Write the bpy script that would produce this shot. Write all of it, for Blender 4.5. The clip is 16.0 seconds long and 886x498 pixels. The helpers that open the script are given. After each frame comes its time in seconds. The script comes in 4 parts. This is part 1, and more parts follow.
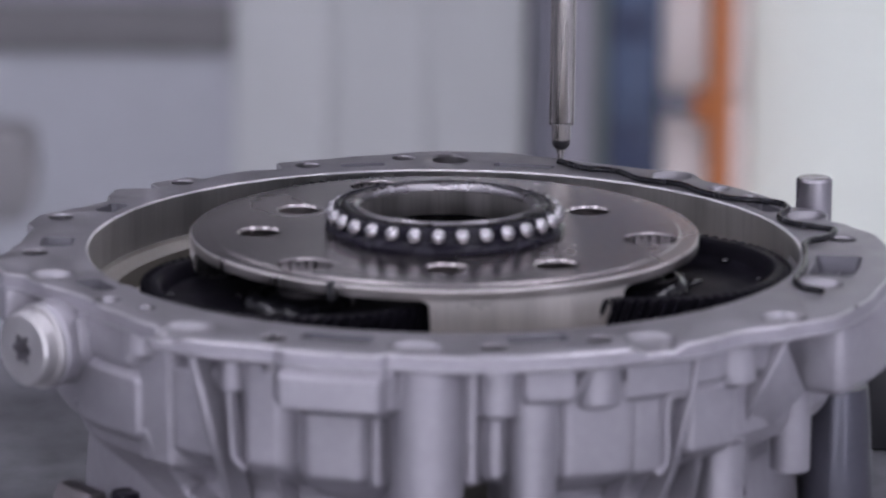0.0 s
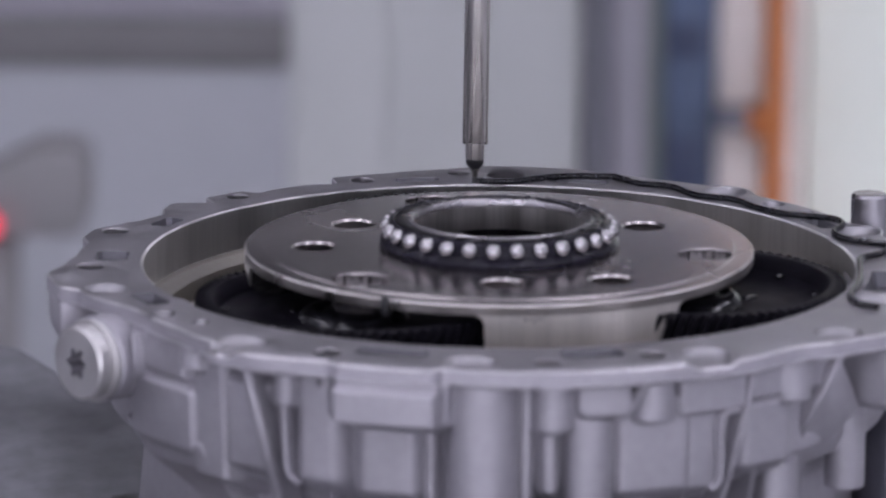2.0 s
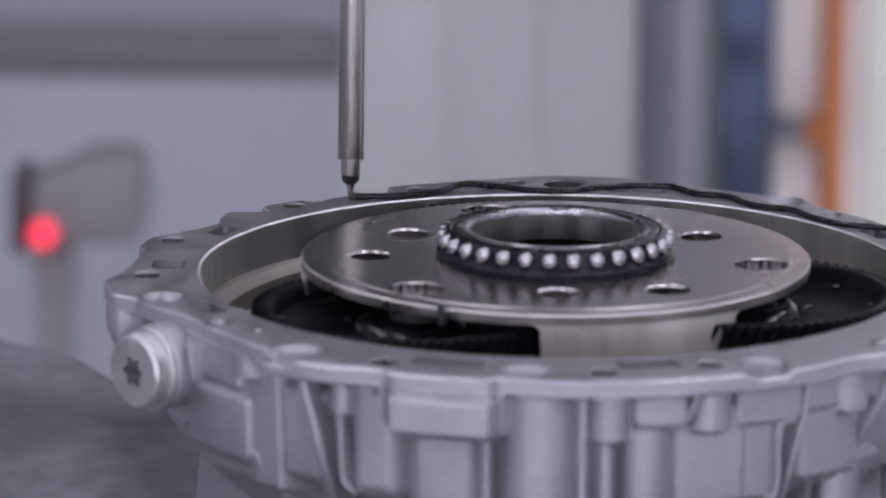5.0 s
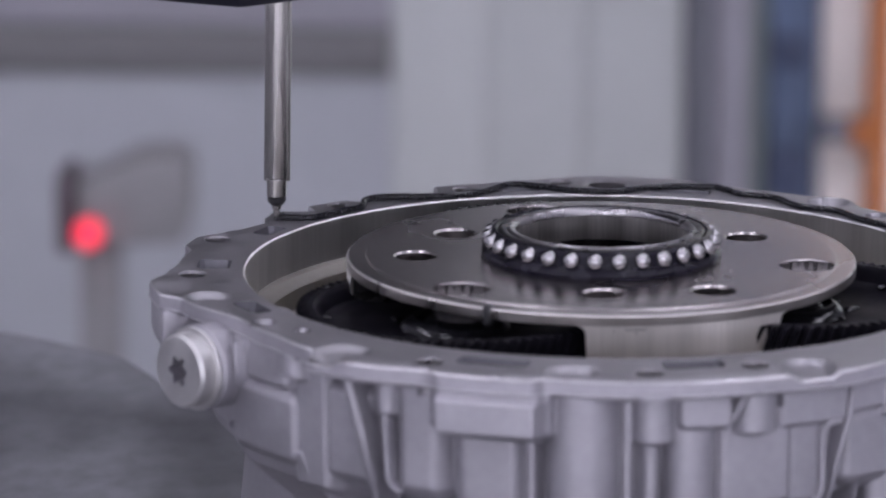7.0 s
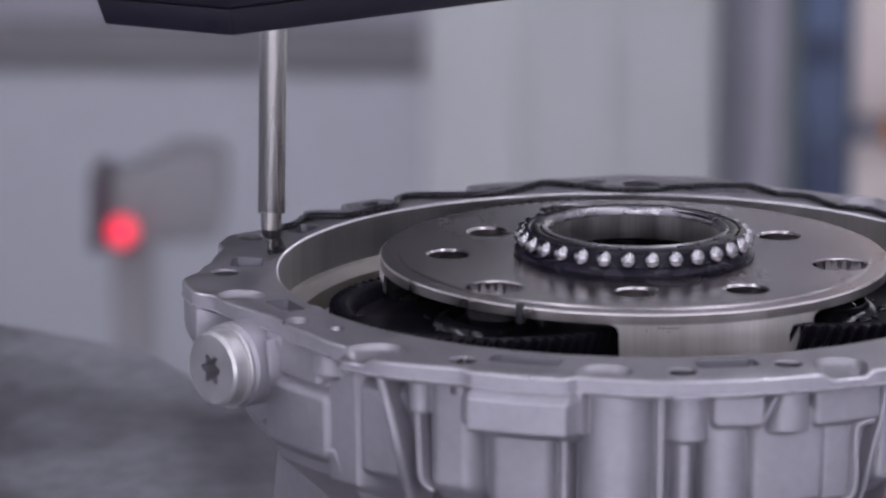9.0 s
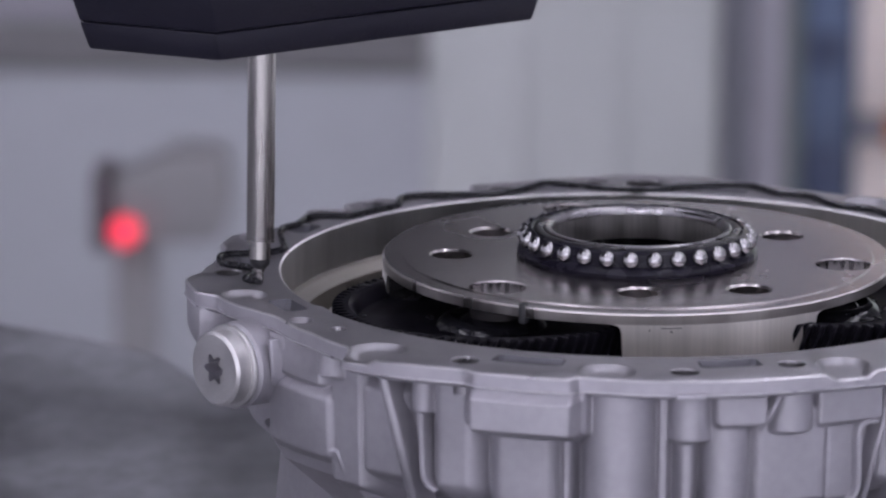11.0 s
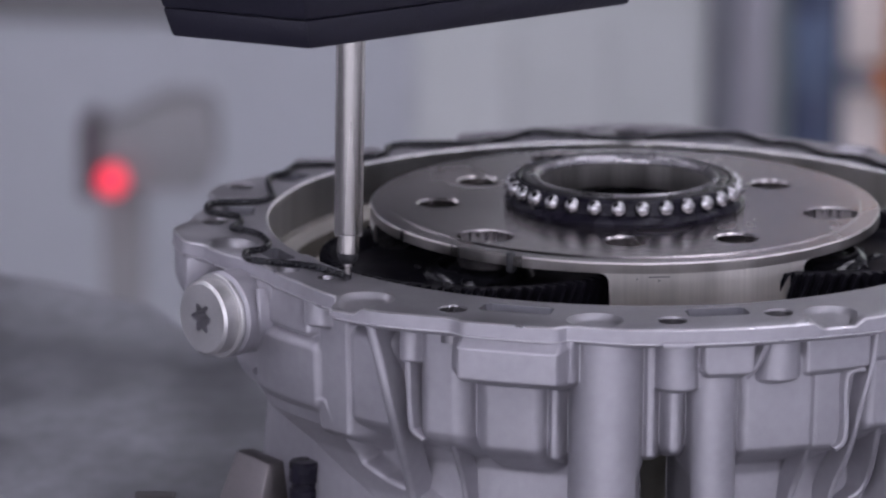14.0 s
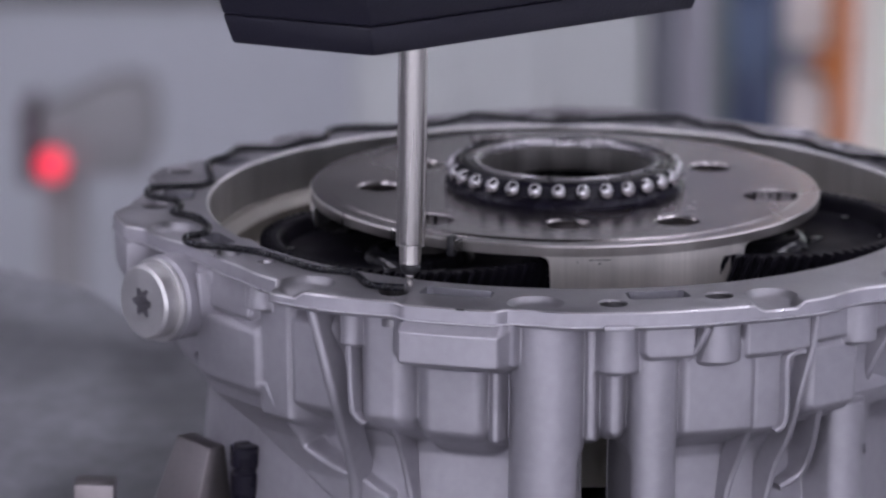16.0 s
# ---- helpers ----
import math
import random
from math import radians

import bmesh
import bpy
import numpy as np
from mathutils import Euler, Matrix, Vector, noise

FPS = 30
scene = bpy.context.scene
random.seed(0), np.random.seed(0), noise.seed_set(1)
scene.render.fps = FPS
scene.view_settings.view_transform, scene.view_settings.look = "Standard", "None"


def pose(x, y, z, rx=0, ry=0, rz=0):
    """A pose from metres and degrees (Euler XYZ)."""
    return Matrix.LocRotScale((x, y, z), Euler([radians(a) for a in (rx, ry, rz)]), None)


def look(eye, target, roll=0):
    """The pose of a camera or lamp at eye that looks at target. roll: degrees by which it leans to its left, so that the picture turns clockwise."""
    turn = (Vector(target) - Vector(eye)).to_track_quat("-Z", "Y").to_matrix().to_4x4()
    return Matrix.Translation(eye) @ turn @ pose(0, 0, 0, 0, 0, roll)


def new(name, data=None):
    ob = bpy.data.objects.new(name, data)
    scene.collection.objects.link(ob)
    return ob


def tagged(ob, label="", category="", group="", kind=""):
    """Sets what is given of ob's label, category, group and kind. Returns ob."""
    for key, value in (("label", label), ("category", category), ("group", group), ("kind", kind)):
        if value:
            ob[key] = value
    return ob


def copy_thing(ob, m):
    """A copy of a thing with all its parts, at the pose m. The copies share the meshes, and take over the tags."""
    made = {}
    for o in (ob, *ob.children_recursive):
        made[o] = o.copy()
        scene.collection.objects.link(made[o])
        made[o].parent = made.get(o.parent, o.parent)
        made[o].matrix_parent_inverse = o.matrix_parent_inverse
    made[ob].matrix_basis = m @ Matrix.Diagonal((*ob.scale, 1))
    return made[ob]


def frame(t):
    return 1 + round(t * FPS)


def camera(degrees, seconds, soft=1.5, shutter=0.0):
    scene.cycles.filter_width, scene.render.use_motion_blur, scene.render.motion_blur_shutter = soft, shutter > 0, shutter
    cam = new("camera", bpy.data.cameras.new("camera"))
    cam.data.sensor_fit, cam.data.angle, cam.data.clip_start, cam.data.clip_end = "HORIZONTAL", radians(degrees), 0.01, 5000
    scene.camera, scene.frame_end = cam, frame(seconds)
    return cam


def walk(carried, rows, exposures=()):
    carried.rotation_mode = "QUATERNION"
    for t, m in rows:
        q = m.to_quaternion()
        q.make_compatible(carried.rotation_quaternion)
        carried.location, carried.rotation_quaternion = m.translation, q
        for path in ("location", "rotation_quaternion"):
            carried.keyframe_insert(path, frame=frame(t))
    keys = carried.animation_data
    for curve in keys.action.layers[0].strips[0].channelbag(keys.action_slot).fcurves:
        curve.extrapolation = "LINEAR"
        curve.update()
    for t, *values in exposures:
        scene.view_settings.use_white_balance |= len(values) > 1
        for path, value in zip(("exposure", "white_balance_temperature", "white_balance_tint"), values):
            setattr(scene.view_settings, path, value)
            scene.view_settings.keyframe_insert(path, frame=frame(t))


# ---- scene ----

# camera: a long lens on a tripod head that pans and tilts
EYE = Vector((0.0, -1.9492, 0.4565))
cam = camera(9.956, 16.0, soft=2.2, shutter=0.5)
cam.data.dof.use_dof = True
cam.data.dof.aperture_fstop = 10.0

# seconds, degrees below level, degrees to the right of +y
AIM = [(0.0, 13.219, -0.017), (0.5, 13.173, -0.230), (1.0, 13.089, -0.378), (1.5, 13.054, -0.565),
       (2.0, 13.056, -0.650), (2.5, 13.052, -0.714), (3.0, 13.023, -0.822), (3.5, 13.012, -0.947),
       (4.0, 12.974, -1.074), (6.5, 12.952, -1.672), (7.0, 12.957, -1.829), (7.5, 12.970, -1.975),
       (8.0, 12.974, -2.037), (8.5, 12.976, -2.127), (9.0, 12.978, -2.210), (11.5, 12.979, -2.244),
       (12.0, 13.043, -2.243), (12.5, 13.185, -2.252), (13.0, 13.288, -2.242), (13.5, 13.445, -2.156),
       (14.0, 13.554, -2.094), (14.5, 13.603, -2.045), (15.0, 13.603, -1.884), (15.5, 13.620, -1.623),
       (16.0, 13.734, -1.403)]


def aim(down, right):
    e, a = radians(down), radians(right)
    return look(EYE, EYE + Vector((math.sin(a) * math.cos(e), math.cos(a) * math.cos(e), -math.sin(e))), 0.45)


walk(cam, [(t, aim(e, a)) for t, e, a in AIM], exposures=[(0.0, -0.10, 6250, 22), (16.0, -0.10, 6250, 22)])

# ---- light: an industrial hall lit by ceiling strips ----
FLOOR_Z, CEIL_Z = -1.05, 2.6
LAMP = 6.7
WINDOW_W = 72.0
world = bpy.data.worlds.new("world")
scene.world = world
world.use_nodes = True
world.node_tree.nodes["Background"].inputs[0].default_value = (0.62, 0.64, 0.72, 1)
world.node_tree.nodes["Background"].inputs[1].default_value = 0.05


# ---- materials ----
def mat(name, base, rough=0.5, metal=0.0, var=0.15, scale=60.0, bump=0.0, bump_scale=400.0, stretch=(1, 1, 1),
        emit=None, strength=0.0, rough_var=0.1, coat=0.0, spec=0.5, per_object=0.0, grooved=0.0):
    m = bpy.data.materials.new(name)
    m.use_nodes = True
    nt = m.node_tree
    b = nt.nodes["Principled BSDF"]
    tc = nt.nodes.new("ShaderNodeTexCoord")
    mp = nt.nodes.new("ShaderNodeMapping")
    mp.inputs["Scale"].default_value = stretch
    nt.links.new(tc.outputs["Object"], mp.inputs["Vector"])
    n1 = nt.nodes.new("ShaderNodeTexNoise")
    n1.inputs["Scale"].default_value, n1.inputs["Detail"].default_value = scale, 6
    n2 = nt.nodes.new("ShaderNodeTexNoise")
    n2.inputs["Scale"].default_value, n2.inputs["Detail"].default_value = scale * 9, 3
    nt.links.new(mp.outputs[0], n1.inputs["Vector"])
    nt.links.new(mp.outputs[0], n2.inputs["Vector"])
    add = nt.nodes.new("ShaderNodeMath")
    add.operation = "MULTIPLY_ADD"
    add.inputs[1].default_value = 0.4
    nt.links.new(n2.outputs["Fac"], add.inputs[0])
    nt.links.new(n1.outputs["Fac"], add.inputs[2])
    ramp = nt.nodes.new("ShaderNodeMapRange")
    ramp.inputs["From Min"].default_value, ramp.inputs["From Max"].default_value = 0.45, 0.95
    ramp.inputs["To Min"].default_value, ramp.inputs["To Max"].default_value = 1 - var, 1 + var
    nt.links.new(add.outputs[0], ramp.inputs["Value"])
    hsv = nt.nodes.new("ShaderNodeHueSaturation")
    hsv.inputs["Color"].default_value = (*base, 1)
    last = ramp.outputs[0]
    if per_object:
        oi = nt.nodes.new("ShaderNodeObjectInfo")
        mm = nt.nodes.new("ShaderNodeMapRange")
        mm.inputs["To Min"].default_value, mm.inputs["To Max"].default_value = 1 - per_object, 1 + per_object
        nt.links.new(oi.outputs["Random"], mm.inputs["Value"])
        mul = nt.nodes.new("ShaderNodeMath")
        mul.operation = "MULTIPLY"
        nt.links.new(last, mul.inputs[0])
        nt.links.new(mm.outputs[0], mul.inputs[1])
        last = mul.outputs[0]
    nt.links.new(last, hsv.inputs["Value"])
    nt.links.new(hsv.outputs[0], b.inputs["Base Color"])
    rr = nt.nodes.new("ShaderNodeMapRange")
    rr.inputs["From Min"].default_value, rr.inputs["From Max"].default_value = 0.35, 0.65
    rr.inputs["To Min"].default_value, rr.inputs["To Max"].default_value = max(0.02, rough - rough_var), min(1, rough + rough_var)
    nt.links.new(n1.outputs["Fac"], rr.inputs["Value"])
    nt.links.new(rr.outputs[0], b.inputs["Roughness"])
    b.inputs["Metallic"].default_value = metal
    b.inputs["Specular IOR Level"].default_value = spec
    b.inputs["Coat Weight"].default_value = coat
    b.inputs["Coat Roughness"].default_value = 0.1
    if bump:
        n3 = nt.nodes.new("ShaderNodeTexNoise")
        n3.inputs["Scale"].default_value, n3.inputs["Detail"].default_value = bump_scale, 4
        nt.links.new(mp.outputs[0], n3.inputs["Vector"])
        bp = nt.nodes.new("ShaderNodeBump")
        bp.inputs["Strength"].default_value, bp.inputs["Distance"].default_value = bump, 0.001
        nt.links.new(n3.outputs["Fac"], bp.inputs["Height"])
        nt.links.new(bp.outputs[0], b.inputs["Normal"])
    if grooved:
        # turned on a lathe: fine grooves run round the axis
        tg = nt.nodes.new("ShaderNodeTangent")
        tg.direction_type, tg.axis = "RADIAL", "Z"
        nt.links.new(tg.outputs[0], b.inputs["Tangent"])
        b.inputs["Anisotropic"].default_value = grooved
    if emit:
        b.inputs["Emission Color"].default_value = (*emit, 1)
        b.inputs["Emission Strength"].default_value = strength
    return m


CAST = mat("cast_aluminium", (0.352, 0.340, 0.368), 0.54, 0.72, 0.13, 28, 0.16, 1900, rough_var=0.08)
MILLED = mat("milled_aluminium", (0.285, 0.276, 0.292), 0.46, 0.88, 0.10, 70, 0.10, 1600, rough_var=0.08)
BORE = mat("turned_aluminium", (0.70, 0.69, 0.69), 0.42, 0.97, 0.16, 60, 0.03, 900, stretch=(1, 1, 0.05), rough_var=0.03, grooved=0.9)
# darker than the plug's zinc, so the socket recess carries painted shade
SOCKET = mat("socket_shade", (0.34, 0.33, 0.36), 0.42, 0.8, 0.12, 80)
# the shade inside the flange pockets is put into this darker colour
POCKET = mat("pocket_shade", (0.14, 0.138, 0.155), 0.5, 0.7, 0.12, 80, 0.1, 1500)
# pale burr on the lower lip; also brightens the top chamfer line
BURR_AND_EDGE = mat("burr_and_bright_edge", (0.52, 0.505, 0.53), 0.36, 0.9, 0.2, 120, 0.1, 1500, rough_var=0.1)
# hole interiors: their shade is painted as a darker metal
HOLE_SHADE = mat("hole_shade", (0.26, 0.25, 0.265), 0.35, 0.95, 0.12, 80)
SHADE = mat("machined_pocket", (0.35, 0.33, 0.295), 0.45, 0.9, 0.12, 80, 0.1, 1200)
STEEL = mat("ground_steel", (0.46, 0.428, 0.425), 0.25, 1.0, 0.10, 14, 0.04, 2200, rough_var=0.03, grooved=0.6)
# upright streaks in the colour imitate reflections on the turned face
TURNED = mat("sheen_streaked_steel", (0.86, 0.83, 0.81), 0.62, 1.0, 0.16, 70, 0.04, 900, stretch=(1, 1, 0.04), grooved=0.9)
EDGE = mat("turned_edge_steel", (0.50, 0.475, 0.465), 0.36, 1.0, 0.14, 70, 0.04, 900, stretch=(1, 1, 0.1), grooved=0.8)
DARK_STEEL = mat("dark_ring_steel", (0.085, 0.082, 0.086), 0.28, 1.0, 0.08, 60)
# light and dark streaks painted in for reflections along the bore
BORE_STEEL = mat("sheen_streaked_bore", (0.66, 0.64, 0.63), 0.46, 1.0, 0.35, 110, stretch=(1, 1, 0.03), grooved=0.9)
RING_STEEL = mat("polished_steel", (0.32, 0.308, 0.32), 0.27, 1.0, 0.05, 60)
CHROME = mat("polished_ball", (0.35, 0.34, 0.35), 0.17, 1.0, 0.03, 90, rough_var=0.03)
CAGE = mat("black_cage", (0.009, 0.008, 0.014), 0.26, 0.0, 0.2, 90, rough_var=0.05, spec=0.16)
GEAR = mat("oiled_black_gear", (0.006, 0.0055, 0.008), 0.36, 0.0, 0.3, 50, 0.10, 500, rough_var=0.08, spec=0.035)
OIL = mat("oil_wet_black", (0.010, 0.010, 0.013), 0.12, 0.0, 0.2, 120, 0.3, 160, rough_var=0.03, coat=0.15, spec=0.35)
SEAL = mat("black_sealant", (0.007, 0.007, 0.010), 0.24, 0.0, 0.2, 200, 0.1, 300, rough_var=0.08, spec=0.32)
NOZZLE = mat("brushed_steel_tube", (0.42, 0.40, 0.385), 0.23, 1.0, 0.08, 30, 0.05, 900, stretch=(1, 1, 0.05))
BLACKRUB = mat("black_rubber", (0.015, 0.015, 0.018), 0.5, 0.0, 0.2, 120)
COVER = mat("dark_cover_plastic", (0.0075, 0.007, 0.0145), 0.46, 0.0, 0.12, 30, 0.2, 900, spec=0.3)
PLUG = mat("zinc_plug", (0.52, 0.51, 0.51), 0.44, 0.95, 0.10, 90, 0.15, 700)
TABLE = mat("dark_table", (0.120, 0.120, 0.134), 0.5, 0.2, 0.6, 7, 0.1, 60, stretch=(1.6, 1, 1), rough_var=0.2)
BRACKET = mat("machined_bracket", (0.20, 0.182, 0.185), 0.38, 0.9, 0.10, 60, 0.1, 500)
LEG = mat("blackened_steel", (0.10, 0.10, 0.12), 0.38, 0.9, 0.12, 50)
PIN = mat("dowel_steel", (0.32, 0.31, 0.33), 0.30, 1.0, 0.1, 50, stretch=(1, 1, 0.2))
GREY_BLUE = mat("cabinet_paint", (0.288, 0.295, 0.315), 0.6, 0.0, 0.05, 4)
DARK_GREY = mat("dark_band_grey", (0.125, 0.121, 0.124), 0.6, 0.0, 0.08, 6)
PALE = mat("pale_panel_paint", (0.385, 0.395, 0.39), 0.6, 0.0, 0.05, 5)
MIDGREY = mat("mid_grey_paint", (0.25, 0.24, 0.27), 0.55, 0.0, 0.06, 6)
POST = mat("dark_post_paint", (0.13, 0.13, 0.155), 0.5, 0.0, 0.06, 6)
BLUE = mat("blue_paint", (0.072, 0.100, 0.165), 0.5, 0.0, 0.35, 7)
NAVY = mat("navy_paint", (0.026, 0.036, 0.075), 0.5, 0.0, 0.15, 8)
GREEN = mat("green_paint", (0.125, 0.145, 0.14), 0.5, 0.0, 0.1, 8)
ORANGE = mat("orange_paint", (0.44, 0.145, 0.038), 0.5, 0.0, 0.08, 8)
WHITE = mat("white_paint", (0.77, 0.82, 0.735), 0.6, 0.0, 0.04, 5)
CREAM = mat("cream_paint", (0.88, 0.81, 0.76), 0.6, 0.0, 0.05, 5)
SENSOR = mat("sensor_grey", (0.195, 0.188, 0.194), 0.6, 0.0, 0.08, 30)
SENSOR_DARK = mat("sensor_dark", (0.07, 0.05, 0.06), 0.5, 0.0, 0.08, 30)
RED = mat("red_signal_lamp", (0.6, 0.03, 0.05), 0.4, 0.0, 0.0, 30, emit=(1.0, 0.045, 0.09), strength=1.1)
WALL_GREY = mat("grey_wall_paint", (0.30, 0.30, 0.31), 0.8, 0.0, 0.06, 1.2)
WALLP = mat("hall_wall_paint", (0.66, 0.66, 0.69), 0.8, 0.0, 0.06, 1.2)
CEILP = mat("hall_ceiling_paint", (0.55, 0.55, 0.58), 0.85, 0.0, 0.05, 1.0)
FLOORP = mat("hall_floor_resin", (0.70, 0.70, 0.72), 0.5, 0.0, 0.12, 1.5)
LIGHT = mat("lamp_diffuser", (0.8, 0.8, 0.8), 0.5, 0.0, 0.0, 5, emit=(0.93, 0.95, 1.0), strength=LAMP)
FRAME = mat("lamp_frame", (0.6, 0.6, 0.62), 0.5, 0.0, 0.05, 10)


# ---- building blocks ----
def pol(r, deg, z=0.0):
    return Vector((r * math.cos(radians(deg)), r * math.sin(radians(deg)), z))


def smooth_by_angle(me, deg=35):
    bm = bmesh.new()
    bm.from_mesh(me)
    for f in bm.faces:
        f.smooth = True
    for e in bm.edges:
        if len(e.link_faces) != 2 or e.calc_face_angle(0) > radians(deg):
            e.smooth = False
    bm.to_mesh(me)
    bm.free()


def mesh_of(name, bm, material, angle=35):
    bmesh.ops.recalc_face_normals(bm, faces=bm.faces)
    me = bpy.data.meshes.new(name)
    bm.to_mesh(me)
    bm.free()
    me.materials.append(material)
    smooth_by_angle(me, angle)
    return me


def part(name, bm, material, parent=None, label="", angle=35, at=None):
    ob = new(name, mesh_of(name, bm, material, angle))
    if at is not None:
        ob.matrix_basis = at
    if parent is not None:
        ob.parent = parent
    if label:
        tagged(ob, label)
    return ob


def thing(name, label, category, at=None, group="", kind=""):
    ob = new(name)
    ob.empty_display_size = 0.02
    if at is not None:
        ob.matrix_basis = at
    return tagged(ob, label, category, group, kind)


def lathe(profile, seg=96, a0=0.0, a1=360.0, closed=False):
    """Turns (r, z) pairs about z."""
    bm = bmesh.new()
    full = abs(a1 - a0) >= 359.9
    n = seg if full else seg + 1
    rings = []
    for k in range(n):
        a = a0 + (a1 - a0) * k / seg
        rings.append([bm.verts.new(pol(r, a, z)) for r, z in profile])
    m = len(profile)
    for k in range(seg):
        p, q = rings[k], rings[(k + 1) % n]
        for i in range(m if closed else m - 1):
            j = (i + 1) % m
            bm.faces.new((p[i], q[i], q[j], p[j]))
    if not full and closed:
        bm.faces.new(rings[0])
        bm.faces.new(rings[-1])
    bmesh.ops.remove_doubles(bm, verts=bm.verts, dist=1e-7)
    return bm


def rounded(bm, width, segments=2):
    bmesh.ops.recalc_face_normals(bm, faces=bm.faces)
    es = [e for e in bm.edges if len(e.link_faces) == 2 and e.calc_face_angle(0) > 0.5]
    bmesh.ops.bevel(bm, geom=es, offset=width, segments=segments, profile=0.5, affect="EDGES", clamp_overlap=True)
    return bm


def box(x0, x1, y0, y1, z0, z1, r=0.0, seg=2):
    bm = bmesh.new()
    v = [bm.verts.new(c) for c in ((x0, y0, z0), (x1, y0, z0), (x1, y1, z0), (x0, y1, z0),
                                   (x0, y0, z1), (x1, y0, z1), (x1, y1, z1), (x0, y1, z1))]
    for f in ((0, 1, 2, 3), (4, 5, 6, 7), (0, 1, 5, 4), (1, 2, 6, 5), (2, 3, 7, 6), (3, 0, 4, 7)):
        bm.faces.new([v[i] for i in f])
    return rounded(bm, r, seg) if r else bm


def prism(low, high, r=0.0, seg=2):
    """A solid between two rings with equally many corners."""
    bm = bmesh.new()
    a = [bm.verts.new(p) for p in low]
    b = [bm.verts.new(p) for p in high]
    n = len(a)
    bm.faces.new(a)
    bm.faces.new(b)
    for i in range(n):
        bm.faces.new((a[i], a[(i + 1) % n], b[(i + 1) % n], b[i]))
    return rounded(bm, r, seg) if r else bm


def tube(points, radius, seg=10, flat=1.0, caps=True):
    """A round bar along points; its frame is carried along so that it does not twist."""
    bm = bmesh.new()
    rings = []
    n = len(points)
    s = None
    for i, p in enumerate(points):
        d = (Vector(points[min(i + 1, n - 1)]) - Vector(points[max(i - 1, 0)])).normalized()
        if s is None:
            s = d.cross(Vector((0, 0, 1)) if abs(d.z) < 0.95 else Vector((1, 0, 0)))
        s = (s - d * s.dot(d)).normalized()
        u = s.cross(d)
        rings.append([bm.verts.new(Vector(p) + s * (radius * math.cos(2 * math.pi * k / seg)) + u * (radius * flat * math.sin(2 * math.pi * k / seg)))
                      for k in range(seg)])
    for p, q in zip(rings, rings[1:]):
        for k in range(seg):
            bm.faces.new((p[k], p[(k + 1) % seg], q[(k + 1) % seg], q[k]))
    if caps:
        bm.faces.new(rings[0])
        bm.faces.new(rings[-1])
    return bm


def sector(a0, a1, r0, r1, z0, z1, r=0.0015, steps=6, top_in=0.0, low_in=0.0, seg=2):
    """A block bent round the axis, from a0 to a1 degrees; top_in and low_in slope its outer face inwards."""
    bm = bmesh.new()
    cols = []
    for k in range(steps + 1):
        a = a0 + (a1 - a0) * k / steps
        cols.append([bm.verts.new(pol(r0, a, z0)), bm.verts.new(pol(r1 - low_in, a, z0)),
                     bm.verts.new(pol(r1 - top_in, a, z1)), bm.verts.new(pol(r0, a, z1))])
    for p, q in zip(cols, cols[1:]):
        for i in range(4):
            bm.faces.new((p[i], p[(i + 1) % 4], q[(i + 1) % 4], q[i]))
    bm.faces.new(cols[0])
    bm.faces.new(cols[-1])
    return rounded(bm, r, seg) if r else bm


def ruled(a, b, depth):
    """A plate between two lines of points, pushed inwards to give it depth."""
    bm = bmesh.new()
    rows = []
    for p, q in zip(a, b):
        inn = [v - Vector((v.x, v.y, 0)).normalized() * depth for v in (q, p)]
        rows.append([bm.verts.new(v) for v in (p, q, *inn)])
    for r, t in zip(rows, rows[1:]):
        for i in range(4):
            bm.faces.new((r[i], r[(i + 1) % 4], t[(i + 1) % 4], t[i]))
    bm.faces.new(rows[0])
    bm.faces.new(rows[-1])
    return rounded(bm, .0012, 2)


def fin(points, radius, depth=.026):
    """A cast rib along points with a rounded crest, running inwards into the wall."""
    bm = bmesh.new()
    rows = []
    n = len(points)
    for i, p in enumerate(points):
        d = (points[min(i + 1, n - 1)] - points[max(i - 1, 0)]).normalized()
        e = Vector((p.x, p.y, 0)).normalized()
        t = d.cross(e).normalized()
        row = [p - t * radius * 1.35 - e * depth]
        for k in range(9):
            a = radians(180 * k / 8)
            row.append(p - t * radius * math.cos(a) + e * radius * math.sin(a))
        row.append(p + t * radius * 1.35 - e * depth)
        rows.append([bm.verts.new(v) for v in row])
    for r, q in zip(rows, rows[1:]):
        bridge(bm, r, q)
    bm.faces.new(rows[0])
    bm.faces.new(rows[-1])
    return bm


def column(deg, rc, rad, z0, z1, dome=0.004, seg=28, taper=0.0):
    """An upright round boss with a softly rounded foot at z0."""
    c = pol(rc, deg)
    prof = [(0.0001, z0)]
    for k in range(6):
        a = radians(90 * k / 5)
        prof.append((rad - taper - dome + dome * math.sin(a), z0 + dome - dome * math.cos(a)))
    prof += [(rad, z1), (0.0001, z1)]
    bm = lathe(prof, seg)
    bmesh.ops.translate(bm, verts=bm.verts, vec=c)
    return bm


def spline(keys, n):
    """Points along a smooth line through keys."""
    out = []
    m = len(keys)
    for i in range(m - 1):
        p0, p1, p2, p3 = (Vector(keys[max(i - 1, 0)]), Vector(keys[i]), Vector(keys[i + 1]), Vector(keys[min(i + 2, m - 1)]))
        for k in range(n):
            t = k / n
            out.append(0.5 * (2 * p1 + (p2 - p0) * t + (2 * p0 - 5 * p1 + 4 * p2 - p3) * t * t + (3 * p1 - p0 - 3 * p2 + p3) * t ** 3))
    out.append(Vector(keys[-1]))
    return out


